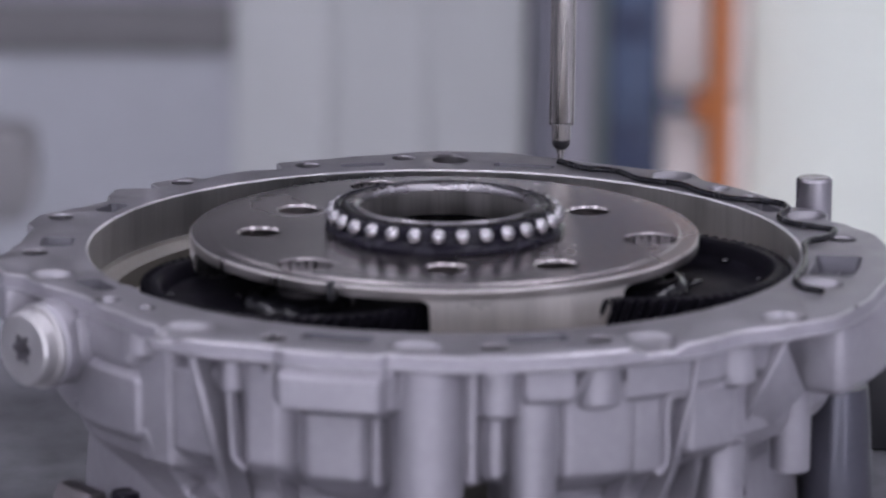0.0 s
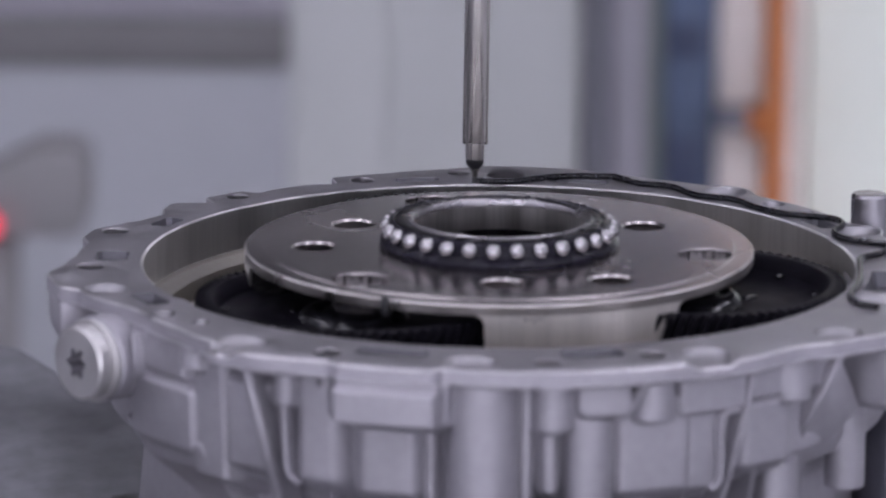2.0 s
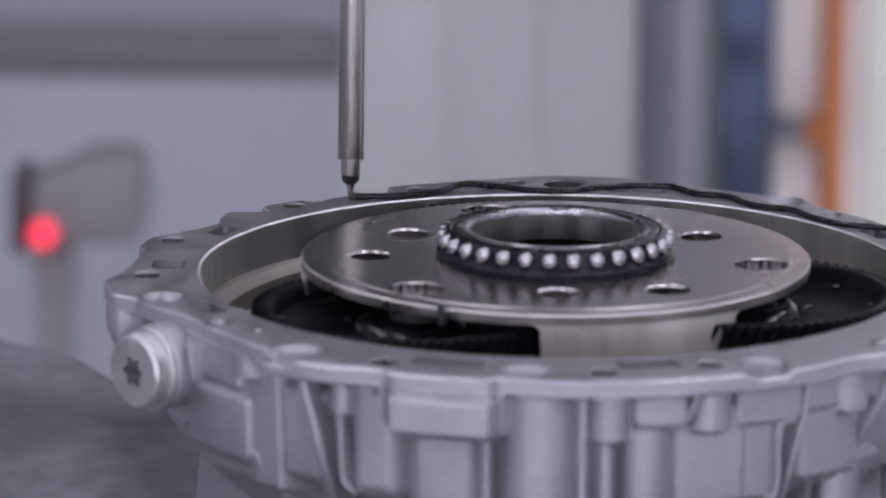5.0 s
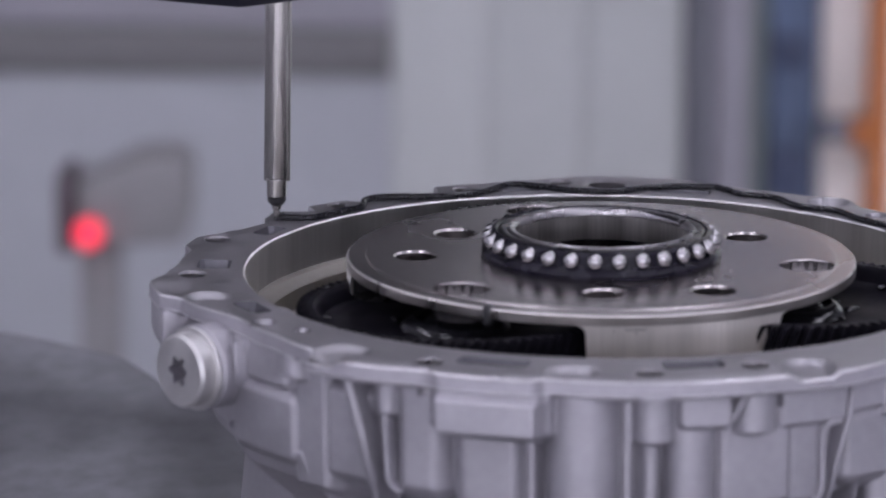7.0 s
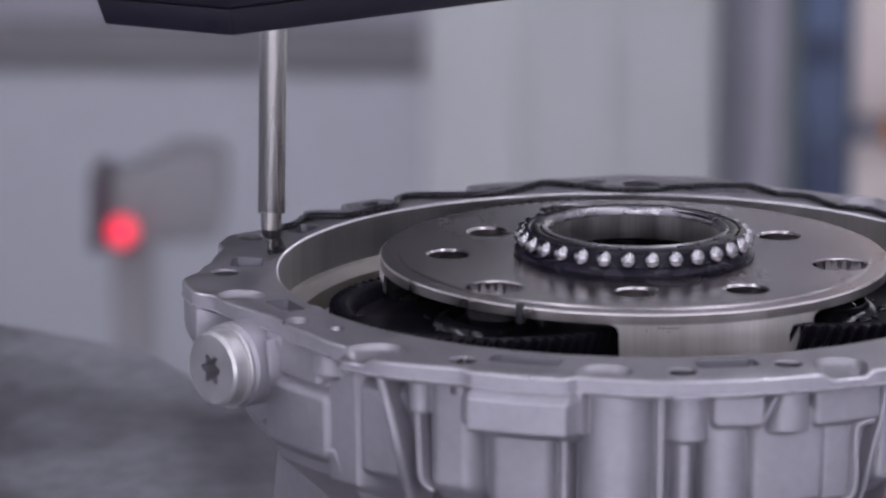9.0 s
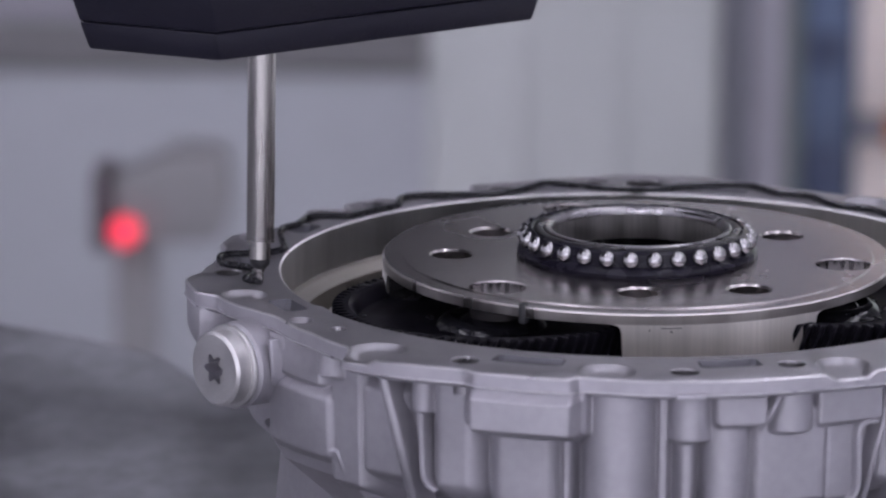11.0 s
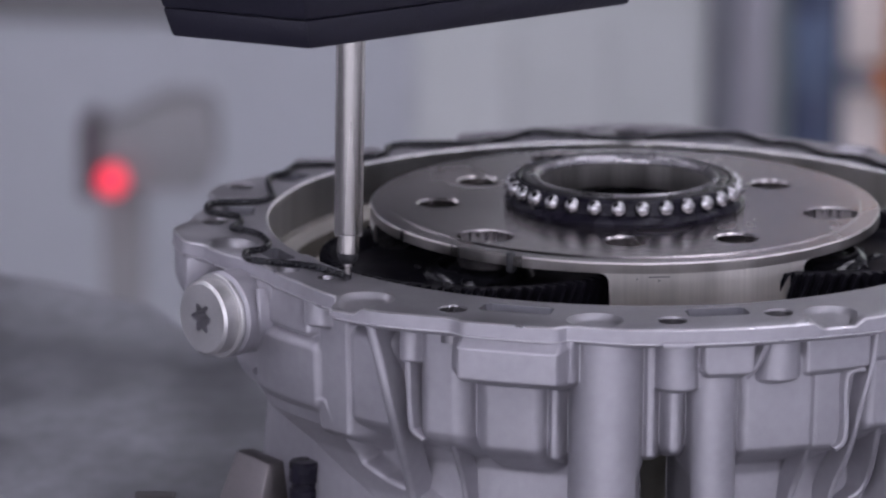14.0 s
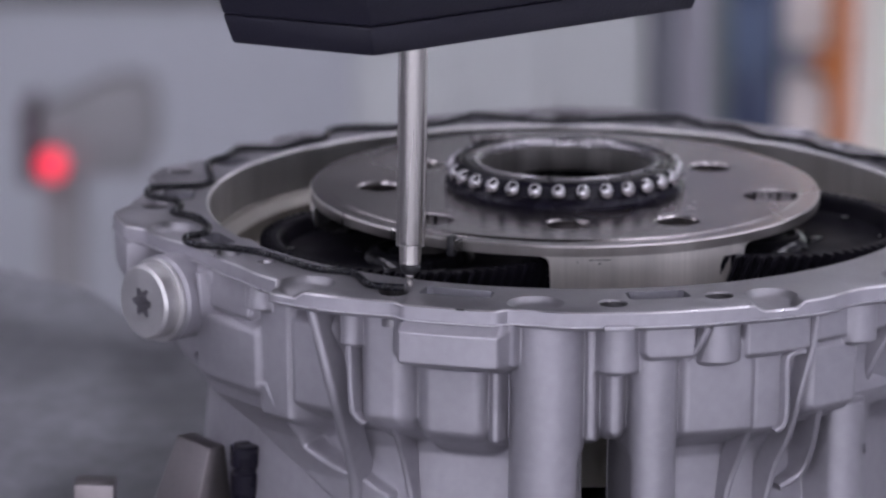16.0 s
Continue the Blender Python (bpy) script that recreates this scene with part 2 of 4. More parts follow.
# ---- the hall ----
def slab(name, bm, material, label):
    return tagged(part(name, bm, material), label, "structure", kind="structure")


slab("floor", box(-4, 4, -5, 3.2, FLOOR_Z - 0.2, FLOOR_Z), FLOORP, "grey resin floor of the hall")
slab("ceiling", box(-4.2, 4.2, -5.2, 3.4, CEIL_Z, CEIL_Z + 0.2), CEILP, "pale painted ceiling of the hall")
slab("wall_north", box(-4.2, 4.2, 3.2, 3.4, FLOOR_Z, CEIL_Z), WALL_GREY, "mid grey painted hall wall")


def joined(boxes):
    bm = bmesh.new()
    for b in boxes:
        me = bpy.data.meshes.new("piece")
        b.to_mesh(me)
        b.free()
        bm.from_mesh(me)
        bpy.data.meshes.remove(me)
    return bm


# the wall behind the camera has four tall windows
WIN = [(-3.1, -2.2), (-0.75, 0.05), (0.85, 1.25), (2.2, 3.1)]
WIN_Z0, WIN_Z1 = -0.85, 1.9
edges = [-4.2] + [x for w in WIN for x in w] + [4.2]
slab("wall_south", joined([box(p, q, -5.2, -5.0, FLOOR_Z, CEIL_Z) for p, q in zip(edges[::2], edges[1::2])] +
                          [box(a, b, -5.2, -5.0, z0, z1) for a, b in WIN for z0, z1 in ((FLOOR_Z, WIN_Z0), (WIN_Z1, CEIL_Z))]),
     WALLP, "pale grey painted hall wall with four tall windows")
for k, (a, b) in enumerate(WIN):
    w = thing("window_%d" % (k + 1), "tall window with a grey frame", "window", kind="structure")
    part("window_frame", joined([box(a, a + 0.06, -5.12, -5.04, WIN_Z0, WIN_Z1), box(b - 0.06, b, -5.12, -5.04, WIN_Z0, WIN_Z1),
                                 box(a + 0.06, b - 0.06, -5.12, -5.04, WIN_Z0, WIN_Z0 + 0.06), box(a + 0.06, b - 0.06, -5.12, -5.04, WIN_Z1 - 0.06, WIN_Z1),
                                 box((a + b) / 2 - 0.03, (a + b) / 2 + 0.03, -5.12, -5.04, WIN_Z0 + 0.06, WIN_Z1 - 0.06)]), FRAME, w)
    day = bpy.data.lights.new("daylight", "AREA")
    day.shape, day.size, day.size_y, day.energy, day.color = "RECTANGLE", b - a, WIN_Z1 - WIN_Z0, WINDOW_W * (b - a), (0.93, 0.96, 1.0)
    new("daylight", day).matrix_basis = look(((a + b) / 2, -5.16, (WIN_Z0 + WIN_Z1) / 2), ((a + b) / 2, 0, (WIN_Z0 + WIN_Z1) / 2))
slab("wall_west", box(-4.2, -4.0, -5, 3.2, FLOOR_Z, CEIL_Z), WALLP, "pale grey painted hall wall")
slab("wall_east", box(4.0, 4.2, -5, 3.2, FLOOR_Z, CEIL_Z), WALLP, "pale grey painted hall wall")


def ceiling_lights():
    first = thing("ceiling_light", "long white ceiling light strip", "lamp", pose(-2.4, -4.1, CEIL_Z), "ceiling lights")
    part("frame", box(-0.19, 0.19, -0.75, 0.75, -0.06, 0.0, 0.01), FRAME, first)
    part("diffuser", box(-0.17, 0.17, -0.73, 0.73, -0.075, -0.061), LIGHT, first, "glowing white diffuser")
    for i in range(4):
        for j in range(4):
            if i or j:
                copy_thing(first, pose(-2.4 + 1.6 * i, -4.1 + 1.8 * j, CEIL_Z))


ceiling_lights()


# ---- the far side of the hall ----
def background():
    y0, y1 = 2.6, 2.9
    cab = thing("equipment_cabinet", "blue-grey painted equipment cabinet standing on the floor", "cabinet")
    part("body", box(-1.9, -0.1935, y0 - 0.002, y1, FLOOR_Z, -0.432, 0.002), GREY_BLUE, cab)
    # a darker grey band across the cabinet front
    part("dark_band", box(-1.9, -0.1935, y0 - 0.006, y1, -0.431, -0.386, 0.004), DARK_GREY, cab, "dark grey band across the cabinet")
    part("upper_panel", box(-1.9, -0.1935, y0 - 0.002, y1, -0.385, -0.05, 0.002), MIDGREY, cab, "mid grey upper panel")
    # added out of view: darkens what the carrier's left side reflects
    part("reflection_darkener", box(-1.9, -0.12, y0 - 0.004, y1, -0.049, 1.6, 0.002), BLACKRUB, cab, "unseen black panel added to darken the carrier's reflection")
    wallp = thing("partition", "pale grey ribbed partition panel", "partition")
    n = 3
    for k in range(n):
        x0 = -0.193 + k * (0.266 / n)
        part("panel", box(x0, x0 + 0.266 / n - 0.0005, y0 + 0.002 * (k % 2), y1, FLOOR_Z, -0.052 if x0 < -0.12 else 1.2, 0.0015), PALE, wallp)
    post = thing("machine_post", "dark grey upright machine post", "post")
    part("post", box(0.0775, 0.0985, y0 - 0.01, y1, FLOOR_Z, 1.2, 0.004), POST, post)
    door = thing("machine_door", "mid grey narrow machine door panel", "panel")
    part("panel", box(0.0995, 0.1340, y0, y1, FLOOR_Z, 1.2, 0.004), MIDGREY, door)
    part("edge", box(0.1350, 0.1475, y0, y1, FLOOR_Z, 1.2, 0.003), GREEN, door, "dull green edge strip")
    blue = thing("blue_column", "blue painted upright column", "column")
    part("column", box(0.1485, 0.1960, y0 - 0.01, y1, -0.56, 1.2, 0.008), BLUE, blue)
    for z0, z1 in ((-0.415, -0.385), (-0.535, -0.490)):
        part("band", box(0.152, 0.184, y0 - 0.014, y0 - 0.0105, z0, z1, 0.001), NAVY, blue, "dark navy band")
    part("foot", box(0.1485, 0.1960, y0 - 0.01, y1, FLOOR_Z, -0.561, 0.004), PALE, blue, "pale grey foot")
    white = thing("cream_panel", "cream painted narrow wall panel", "panel")
    part("panel", box(0.1970, 0.2770, y0 + 0.022, y1, FLOOR_Z, -0.474, 0.004), CREAM, white)
    part("panel", box(0.1970, 0.2770, y0 + 0.022, y1, -0.472, 1.2, 0.004), CREAM, white)
    orange = thing("orange_post", "orange painted post with a brown side arm", "post")
    part("post", box(0.2395, 0.2600, y0 - 0.03, y0 + 0.02, FLOOR_Z, 1.2, 0.006), ORANGE, orange)
    part("arm", box(0.1970, 0.2250, y0 - 0.02, y0 + 0.01, -0.482, -0.462, 0.004), POST, orange, "dark side arm")
    part("bracket", box(0.2255, 0.2390, y0 - 0.022, y0 + 0.012, -0.488, -0.460, 0.004), ORANGE, orange)
    bright = thing("white_cabinet", "tall white painted cabinet standing on the floor", "cabinet")
    part("body", box(0.2780, 1.9, y0 + 0.018, y1, FLOOR_Z, 1.2, 0.004), WHITE, bright)
    part("door_gap", box(0.640, 0.646, y0 + 0.012, y0 + 0.0175, FLOOR_Z + 0.1, 1.1), POST, bright, "dark gap between doors")


background()


def sensor():
    far = 1.254
    s = thing("light_sensor", "grey sensor box with a glowing red lamp on a post", "sensor",
              Matrix.Translation(EYE * (1 - far)) @ Matrix.Diagonal((far, far, far, 1)))
    y = 1.2
    outline = [(-0.334, -0.2700), (-0.270, -0.2690), (-0.2640, -0.2630), (-0.2610, -0.2530), (-0.2610, -0.2240), (-0.2650, -0.2130),
               (-0.2740, -0.2110), (-0.2940, -0.2105), (-0.3220, -0.2250), (-0.334, -0.2290)]
    part("body", prism([(u, y, v) for u, v in outline], [(u, y + 0.05, v) for u, v in outline], 0.003), SENSOR, s)
    part("end_plate", box(-0.347, -0.3355, y - 0.004, y + 0.05, -0.275, -0.224, 0.003), SENSOR_DARK, s, "dark red-brown end plate")
    bm = lathe([(0.0001, 0.0), (0.0070, 0.0), (0.0089, 0.003), (0.0092, 0.008), (0.0092, 0.012), (0.0001, 0.012)], 28)
    part("lamp", bm, RED, s, "glowing red round lamp", at=pose(-0.3262, y - 0.0105, -0.2612, -90, 0, 0))
    part("post", box(-0.334, -0.308, y + 0.012, y + 0.038, -0.745, -0.2725, 0.003), SENSOR, s)


sensor()

# ---- the table under the housing ----
TABLE_Z = -0.13


def table():
    rim = [(-1.2, 1.0), (-0.305, 0.421), (-0.262, 0.396), (-0.224, 0.366), (-0.201, 0.319), (-0.19, 0.285), (0.24, 0.26), (0.30, -0.5), (-1.2, -0.5)]
    t = thing("machine_table", "dark stained steel machine table", "table")
    part("top", prism([(x, y, TABLE_Z - 0.03) for x, y in rim], [(x, y, TABLE_Z) for x, y in rim], 0.003), TABLE, t)
    part("base", box(-0.9, 0.2, -0.42, 0.08, FLOOR_Z, TABLE_Z - 0.031, 0.01), MIDGREY, t, "grey painted base")


table()

# ---- the gear housing ----
# outline of its flange: degrees and radius
RIM = [(0, .175), (8, .174), (14, .168), (18, .163), (23, .168), (29, .160), (36, .163), (48, .164), (54, .173), (60, .168),
       (67, .168), (75, .172), (81, .177), (90, .178), (101, .171), (108, .168), (115.2, .167), (116.2, .156), (122, .159),
       (127, .158), (130, .156), (131.5, .163), (138, .164), (139.5, .156), (144.5, .167), (147, .164), (151, .158), (156, .160),
       (158.5, .164), (164, .171), (168, .1705), (171.5, .1662), (179, .167), (184, .1705), (190, .178), (196, .177), (200, .170), (213, .162),
       (221, .165), (231.5, .170), (233, .179), (238, .179), (249.5, .1745), (250.5, .177), (262, .177), (263.5, .173), (272, .176),
       (284, .1765), (292, .176), (301, .177), (309, .173), (316, .178), (323, .183), (332, .181), (340, .178), (352, .177)]
# degrees, radius, hole's radius, depth, floor's share of the width
HOLES = [(-112.5, .1620, .0056, .012, 1), (-83.6, .1624, .0056, .012, 1), (-68.9, .1578, .0055, .012, 1), (-143.5, .1567, .0048, .012, 1),
         (-136.5, .1532, .0033, .010, 1), (163.6, .1611, .0056, .012, 1), (-174, .1606, .0056, .012, 1), (111.6, .1575, .0055, .012, 1),
         (96.2, .1640, .0052, .012, 1), (67, .1600, .0052, .012, 1), (43.6, .1564, .0050, .012, 1), (36.5, .1560, .0042, .012, 1),
         (5.9, .1589, .0055, .012, 1), (134.3, .1560, .0052, .012, 1),
         (-93.5, .1630, .0105, .0024, .66), (-62.5, .1640, .0100, .0024, .66), (-124.6, .1660, .0105, .0024, .66), (-160.2, .1600, .0090, .0028, .6),
         (-41.6, .1690, .0090, .0024, .66), (-22.2, .1560, .0085, .0028, .6), (21.8, .1570, .0085, .0028, .6), (89.2, .1610, .0088, .0070, 1), (54.3, .1620, .0090, .0028, .6)]
# degrees from and to, radii from and to
POCKETS = [(-109.6, -99.6, .1480, .1590), (-81.2, -72.6, .1462, .1575), (176.6, 182.4, .1460, .1590), (-156.0, -148.6, .1450, .1545),
           (72.6, 82.2, .1490, .1565), (99.6, 106.8, .1490, .1560), (25.6, 32.6, .1450, .1535), (152.0, 158.0, .1445, .1530), (-17.5, -4.5, .1460, .1640)]
# dishes that break through the outer edge: degrees, radius, half width in degrees, depth
OPEN_DISHES = [(-125.6, .1690, 3.3, .0026), (-63.4, .1650, 3.2, .0024)]
BORE_R = 0.14


def rim_radius(deg):
    d = deg % 360
    keys = RIM + [(360 + RIM[0][0], RIM[0][1])]
    for (a, r), (b, s) in zip(keys, keys[1:]):
        if a <= d <= b:
            u = (d - a) / (b - a)
            u = u * u * (3 - 2 * u)
            return r + (s - r) * u
    return RIM[0][1]


def ring_loop(bm, pts):
    vs = [bm.verts.new(p) for p in pts]
    return vs, [bm.edges.new((vs[i], vs[(i + 1) % len(vs)])) for i in range(len(vs))]


def bridge(bm, a, b):
    n = len(a)
    for i in range(n):
        bm.faces.new((a[i], a[(i + 1) % n], b[(i + 1) % n], b[i]))


def pocket_ring(a0, a1, r0, r1, inset=0.0):
    """A rounded four-sided loop in polar measure."""
    k = 0.0016
    ra = (r0 + r1) / 2
    i = inset / ra * 180 / math.pi
    a0, a1, r0, r1 = a0 + i, a1 - i, r0 + inset, r1 - inset
    da = k / ra * 180 / math.pi
    pts = []
    for s in range(5):
        pts.append((a0 + da + (a1 - a0 - 2 * da) * s / 4, r0))
    pts += [(a1, r0 + k)]
    pts += [(a1, r1 - k)]
    for s in range(5):
        pts.append((a1 - da - (a1 - a0 - 2 * da) * s / 4, r1))
    pts += [(a0, r1 - k), (a0, r0 + k)]
    return [pol(r, a) for a, r in pts]


def flange_mesh():
    """The milled top face with its holes cut through, and its rounded outer and inner edges."""
    bm = bmesh.new()
    n = 540
    angles = [360 * k / n for k in range(n)]
    edges = []
    outer, es = ring_loop(bm, [pol(rim_radius(a) - 0.0008, a) for a in angles])
    edges += es
    inner, es = ring_loop(bm, [pol(BORE_R + 0.0006, 360 * k / 240) for k in range(240)])
    edges += es
    cuts = []
    for deg, rc, rad, depth, share in HOLES:
        c = pol(rc, deg)
        m = 28
        loop, es = ring_loop(bm, [c + pol(rad, 360 * k / m) for k in range(m)])
        edges += es
        cuts.append((loop, c, depth, share))
    for a0, a1, r0, r1 in POCKETS:
        loop, es = ring_loop(bm, pocket_ring(a0, a1, r0, r1))
        edges += es
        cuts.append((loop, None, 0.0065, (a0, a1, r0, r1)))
    bmesh.ops.triangle_fill(bm, use_beauty=True, use_dissolve=False, edges=edges)
    for f in bm.faces:
        f.material_index = 0
    for loop, c, depth, share in cuts:
        before = set(bm.faces)
        m = len(loop)
        if c is None:
            # pocket walls and floor get the darkened pocket colour
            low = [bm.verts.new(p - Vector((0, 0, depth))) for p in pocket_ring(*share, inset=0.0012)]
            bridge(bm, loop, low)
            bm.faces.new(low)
        elif share == 1:
            ch = [bm.verts.new(c + (v.co - c) * 0.90 - Vector((0, 0, 0.0006))) for v in loop]
            low = [bm.verts.new(c + (v.co - c) * 0.90 - Vector((0, 0, depth))) for v in loop]
            bridge(bm, loop, ch)
            bridge(bm, ch, low)
            bm.faces.new(low)
        else:
            prev = loop
            for u in (0.25, 0.5, 0.75, 1.0):
                s = 1 - (1 - share) * u
                z = -depth * math.sin(u * math.pi / 2)
                cur = [bm.verts.new(c + (v.co - c) * s + Vector((0, 0, z))) for v in loop]
                bridge(bm, prev, cur)
                prev = cur
            bm.faces.new(prev)
        for f in bm.faces:
            if f not in before:
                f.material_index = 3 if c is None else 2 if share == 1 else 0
    prev = outer
    for dr, z in ((0.0, -0.0006), (0.0, -0.0051), (0.0004, -0.0053), (0.0004, -0.0057), (0.0, -0.0060), (-0.0012, -0.0068), (-0.0045, -0.0080)):
        cur = [bm.verts.new(pol(rim_radius(a) + dr, a, z)) for a in angles]
        before = set(bm.faces)
        bridge(bm, prev, cur)
        prev = cur
        for f in bm.faces:
            if f not in before:
                f.material_index = 4 if z in (-0.0006, -0.0057) else 1
    low = [bm.verts.new(pol(0.149, a, -0.0085)) for a in angles]
    before = set(bm.faces)
    bridge(bm, prev, low)
    for f in bm.faces:
        if f not in before:
            f.material_index = 1
    for deg, rc, half, depth in OPEN_DISHES:
        for v in bm.verts:
            if v.co.z > -0.0048:
                side = abs((math.degrees(math.atan2(v.co.y, v.co.x)) - deg + 180) % 360 - 180)
                far = min(max((v.co.xy.length - rc) / 0.004, 0), 1)
                near = min(max((half - side) / 0.9, 0), 1)
                v.co.z -= depth * far * near
    return bm


# ---- the cast outer wall: shapes that swell out of one skin, with a fillet round each ----
ARC = 0.165 * math.pi / 180
# name, degrees from and to, heights from and to, radius, corner, edge rounding
BLOCKS = [("shoulder", -149.0, -136.6, -.0215, -.0060, .1618, .002, .0016), ("panel", -149.0, -134.5, -.0488, -.0240, .1630, .003, .0022),
          ("panel", -134.6, -129.2, -.0565, -.0060, .1618, .001, .0014), ("panel", -128.2, -121.2, -.0494, -.0150, .1640, .003, .0028),
          ("panel", -116.6, -110.6, -.0505, -.0060, .1662, .004, .0044), ("pad", -109.1, -97.3, -.0205, -.0085, .1828, .0012, .0008),
          ("panel", -107.9, -100.0, -.0520, -.0150, .1682, .004, .0034), ("rib", -98.9, -97.9, -.0524, -.0150, .1668, .0012, .0010),
          ("rib", -96.5, -95.9, -.0215, -.0060, .1738, .0006, .0008), ("rib", -87.0, -85.5, -.0522, -.0060, .1628, .0015, .0016),
          ("rib", -84.2, -82.3, -.0501, -.0180, .1652, .0030, .0020), ("web", -79.9, -73.2, -.0198, -.0060, .1690, .0030, .0012),
          ("panel", -74.2, -64.4, -.0512, -.0150, .1640, .0020, .0022), ("panel", -64.3, -59.4, -.0524, -.0200, .1624, .0020, .0020),
          ("web", -66.0, -56.4, -.0222, -.0060, .1656, .0015, .0012), ("panel", -55.8, -47.6, -.0474, -.0215, .1632, .0030, .0024),
          ("web", -111.6, -108.6, -.0230, -.0060, .1690, .003, .0028), ("web", -56.4, -40.0, -.0205, -.0060, .1645, .0020, .0016)]
# name, degrees, radius of the axis, own radius, heights from and to
ROUNDS = [("column", -92.0, .1585, .0134, -.140, -.0030), ("boss", -82.9, .1622, .0078, -.0249, -.0030),
          ("column", -78.0, .1580, .0092, -.140, -.0190), ("boss", -69.7, .1622, .0086, -.0227, -.0030),
          ("boss", -118.0, .1648, .0042, -.0205, -.0030), ("boss", -47.6, .1610, .0080, -.0230, -.0030),
          ("column", -46.0, .1500, .0090, -.140, -.0490), ("boss", -134.2, .1608, .0066, -.0150, -.0030)]
# name, half width, and points of degrees, height and radius
RIDGES = [("rib", .0022, ((-123.3, -.0080, .1700), (-121.6, -.0261, .1690), (-120.9, -.0412, .1660), (-120.9, -.0577, .1590), (-121.6, -.0802, .1480), (-122.4, -.105, .1450))),
          ("rib", .0012, ((-118.0, -.0200, .1675), (-117.8, -.0430, .1665), (-117.4, -.0480, .1655), (-116.4, -.0510, .1635))),
          ("rib", .0013, ((-55.6, -.0060, .1672), (-56.3, -.0220, .1662), (-57.2, -.0351, .1645), (-57.8, -.0557, .1590), (-58.3, -.0703, .1515), (-59.2, -.090, .1470))),
          ("rib", .0012, ((-57.4, -.0227, .1660), (-59.3, -.0231, .1660), (-60.0, -.0272, .1655), (-59.9, -.0478, .1650), (-61.0, -.0528, .1630))),
          ("rib", .0013, ((-64.0, -.0500, .1600), (-64.2, -.0665, .1505), (-64.9, -.0763, .1475), (-66.2, -.095, .1460))),
          ("rib", .0013, ((-113.0, -.0500, .1600), (-113.1, -.0659, .1505), (-112.6, -.0778, .1475), (-111.5, -.095, .1460))),
          ("rib", .0014, ((-52.9, -.0480, .1590), (-51.8, -.0664, .1515), (-52.4, -.0760, .1475), (-55.9, -.0805, .1460))),
          ("brace", .0013, ((-72.0, -.0080, .1720), (-73.1, -.0164, .1695), (-74.4, -.0215, .1665))),
          ("rib", .0012, ((-146.2, -.0080, .1660), (-145.9, -.0200, .1655), (-146.6, -.0260, .1640)))]
# the gusset that sweeps down to the foot: degrees and height round its edge
GUSSET = ((-152.0, -.0440), (-147.1, -.0553), (-141.3, -.0662), (-132.8, -.0798), (-124.0, -.0930), (-116.0, -.1020),
          (-116.0, -.0830), (-121.9, -.0767), (-126.4, -.0739), (-130.4, -.0690), (-131.3, -.0555), (-133.4, -.0440))
FOOT = (-86.9, -81.9, -.145, -.0560)      # the arched gap between two columns


def soft_max(a, b, k):
    h = np.clip(0.5 + 0.5 * (a - b) / k, 0, 1)
    return b + (a - b) * h + k * h * (1 - h)


def off_block(s, z, a0, a1, z0, z1, corner):
    """Distance outside a rounded rectangle of the unrolled wall, below 0 within."""
    qx = np.abs(s - (a0 + a1) / 2 * ARC) - (a1 - a0) / 2 * ARC + corner
    qz = np.abs(z - (z0 + z1) / 2) - (z1 - z0) / 2 + corner
    return np.hypot(np.maximum(qx, 0), np.maximum(qz, 0)) + np.minimum(np.maximum(qx, qz), 0) - corner


def off_shape(s, z, corners):
    """Distance outside a many-sided shape of the unrolled wall, below 0 within."""
    best = np.full(s.shape, 9.0)
    odd = np.zeros(s.shape, bool)
    for (a, u), (b, v) in zip(corners, corners[1:] + corners[:1]):
        x0, x1 = a * ARC, b * ARC
        ex, ez = x1 - x0, v - u
        f = np.clip(((s - x0) * ex + (z - u) * ez) / (ex * ex + ez * ez), 0, 1)
        best = np.minimum(best, np.hypot(s - x0 - f * ex, z - u - f * ez))
        odd ^= ((u > z) != (v > z)) & (s < x0 + (z - u) * ex / (ez if abs(ez) > 1e-9 else 1e-9))
    return np.where(odd, -best, best)


def fall(d, soft, steep=3.2):
    """How far a shape has sunk at the distance d from its edge."""
    e = np.maximum(d + soft, 0)
    return steep * np.where(e < 2 * soft, e * e / (4 * soft), e - soft)


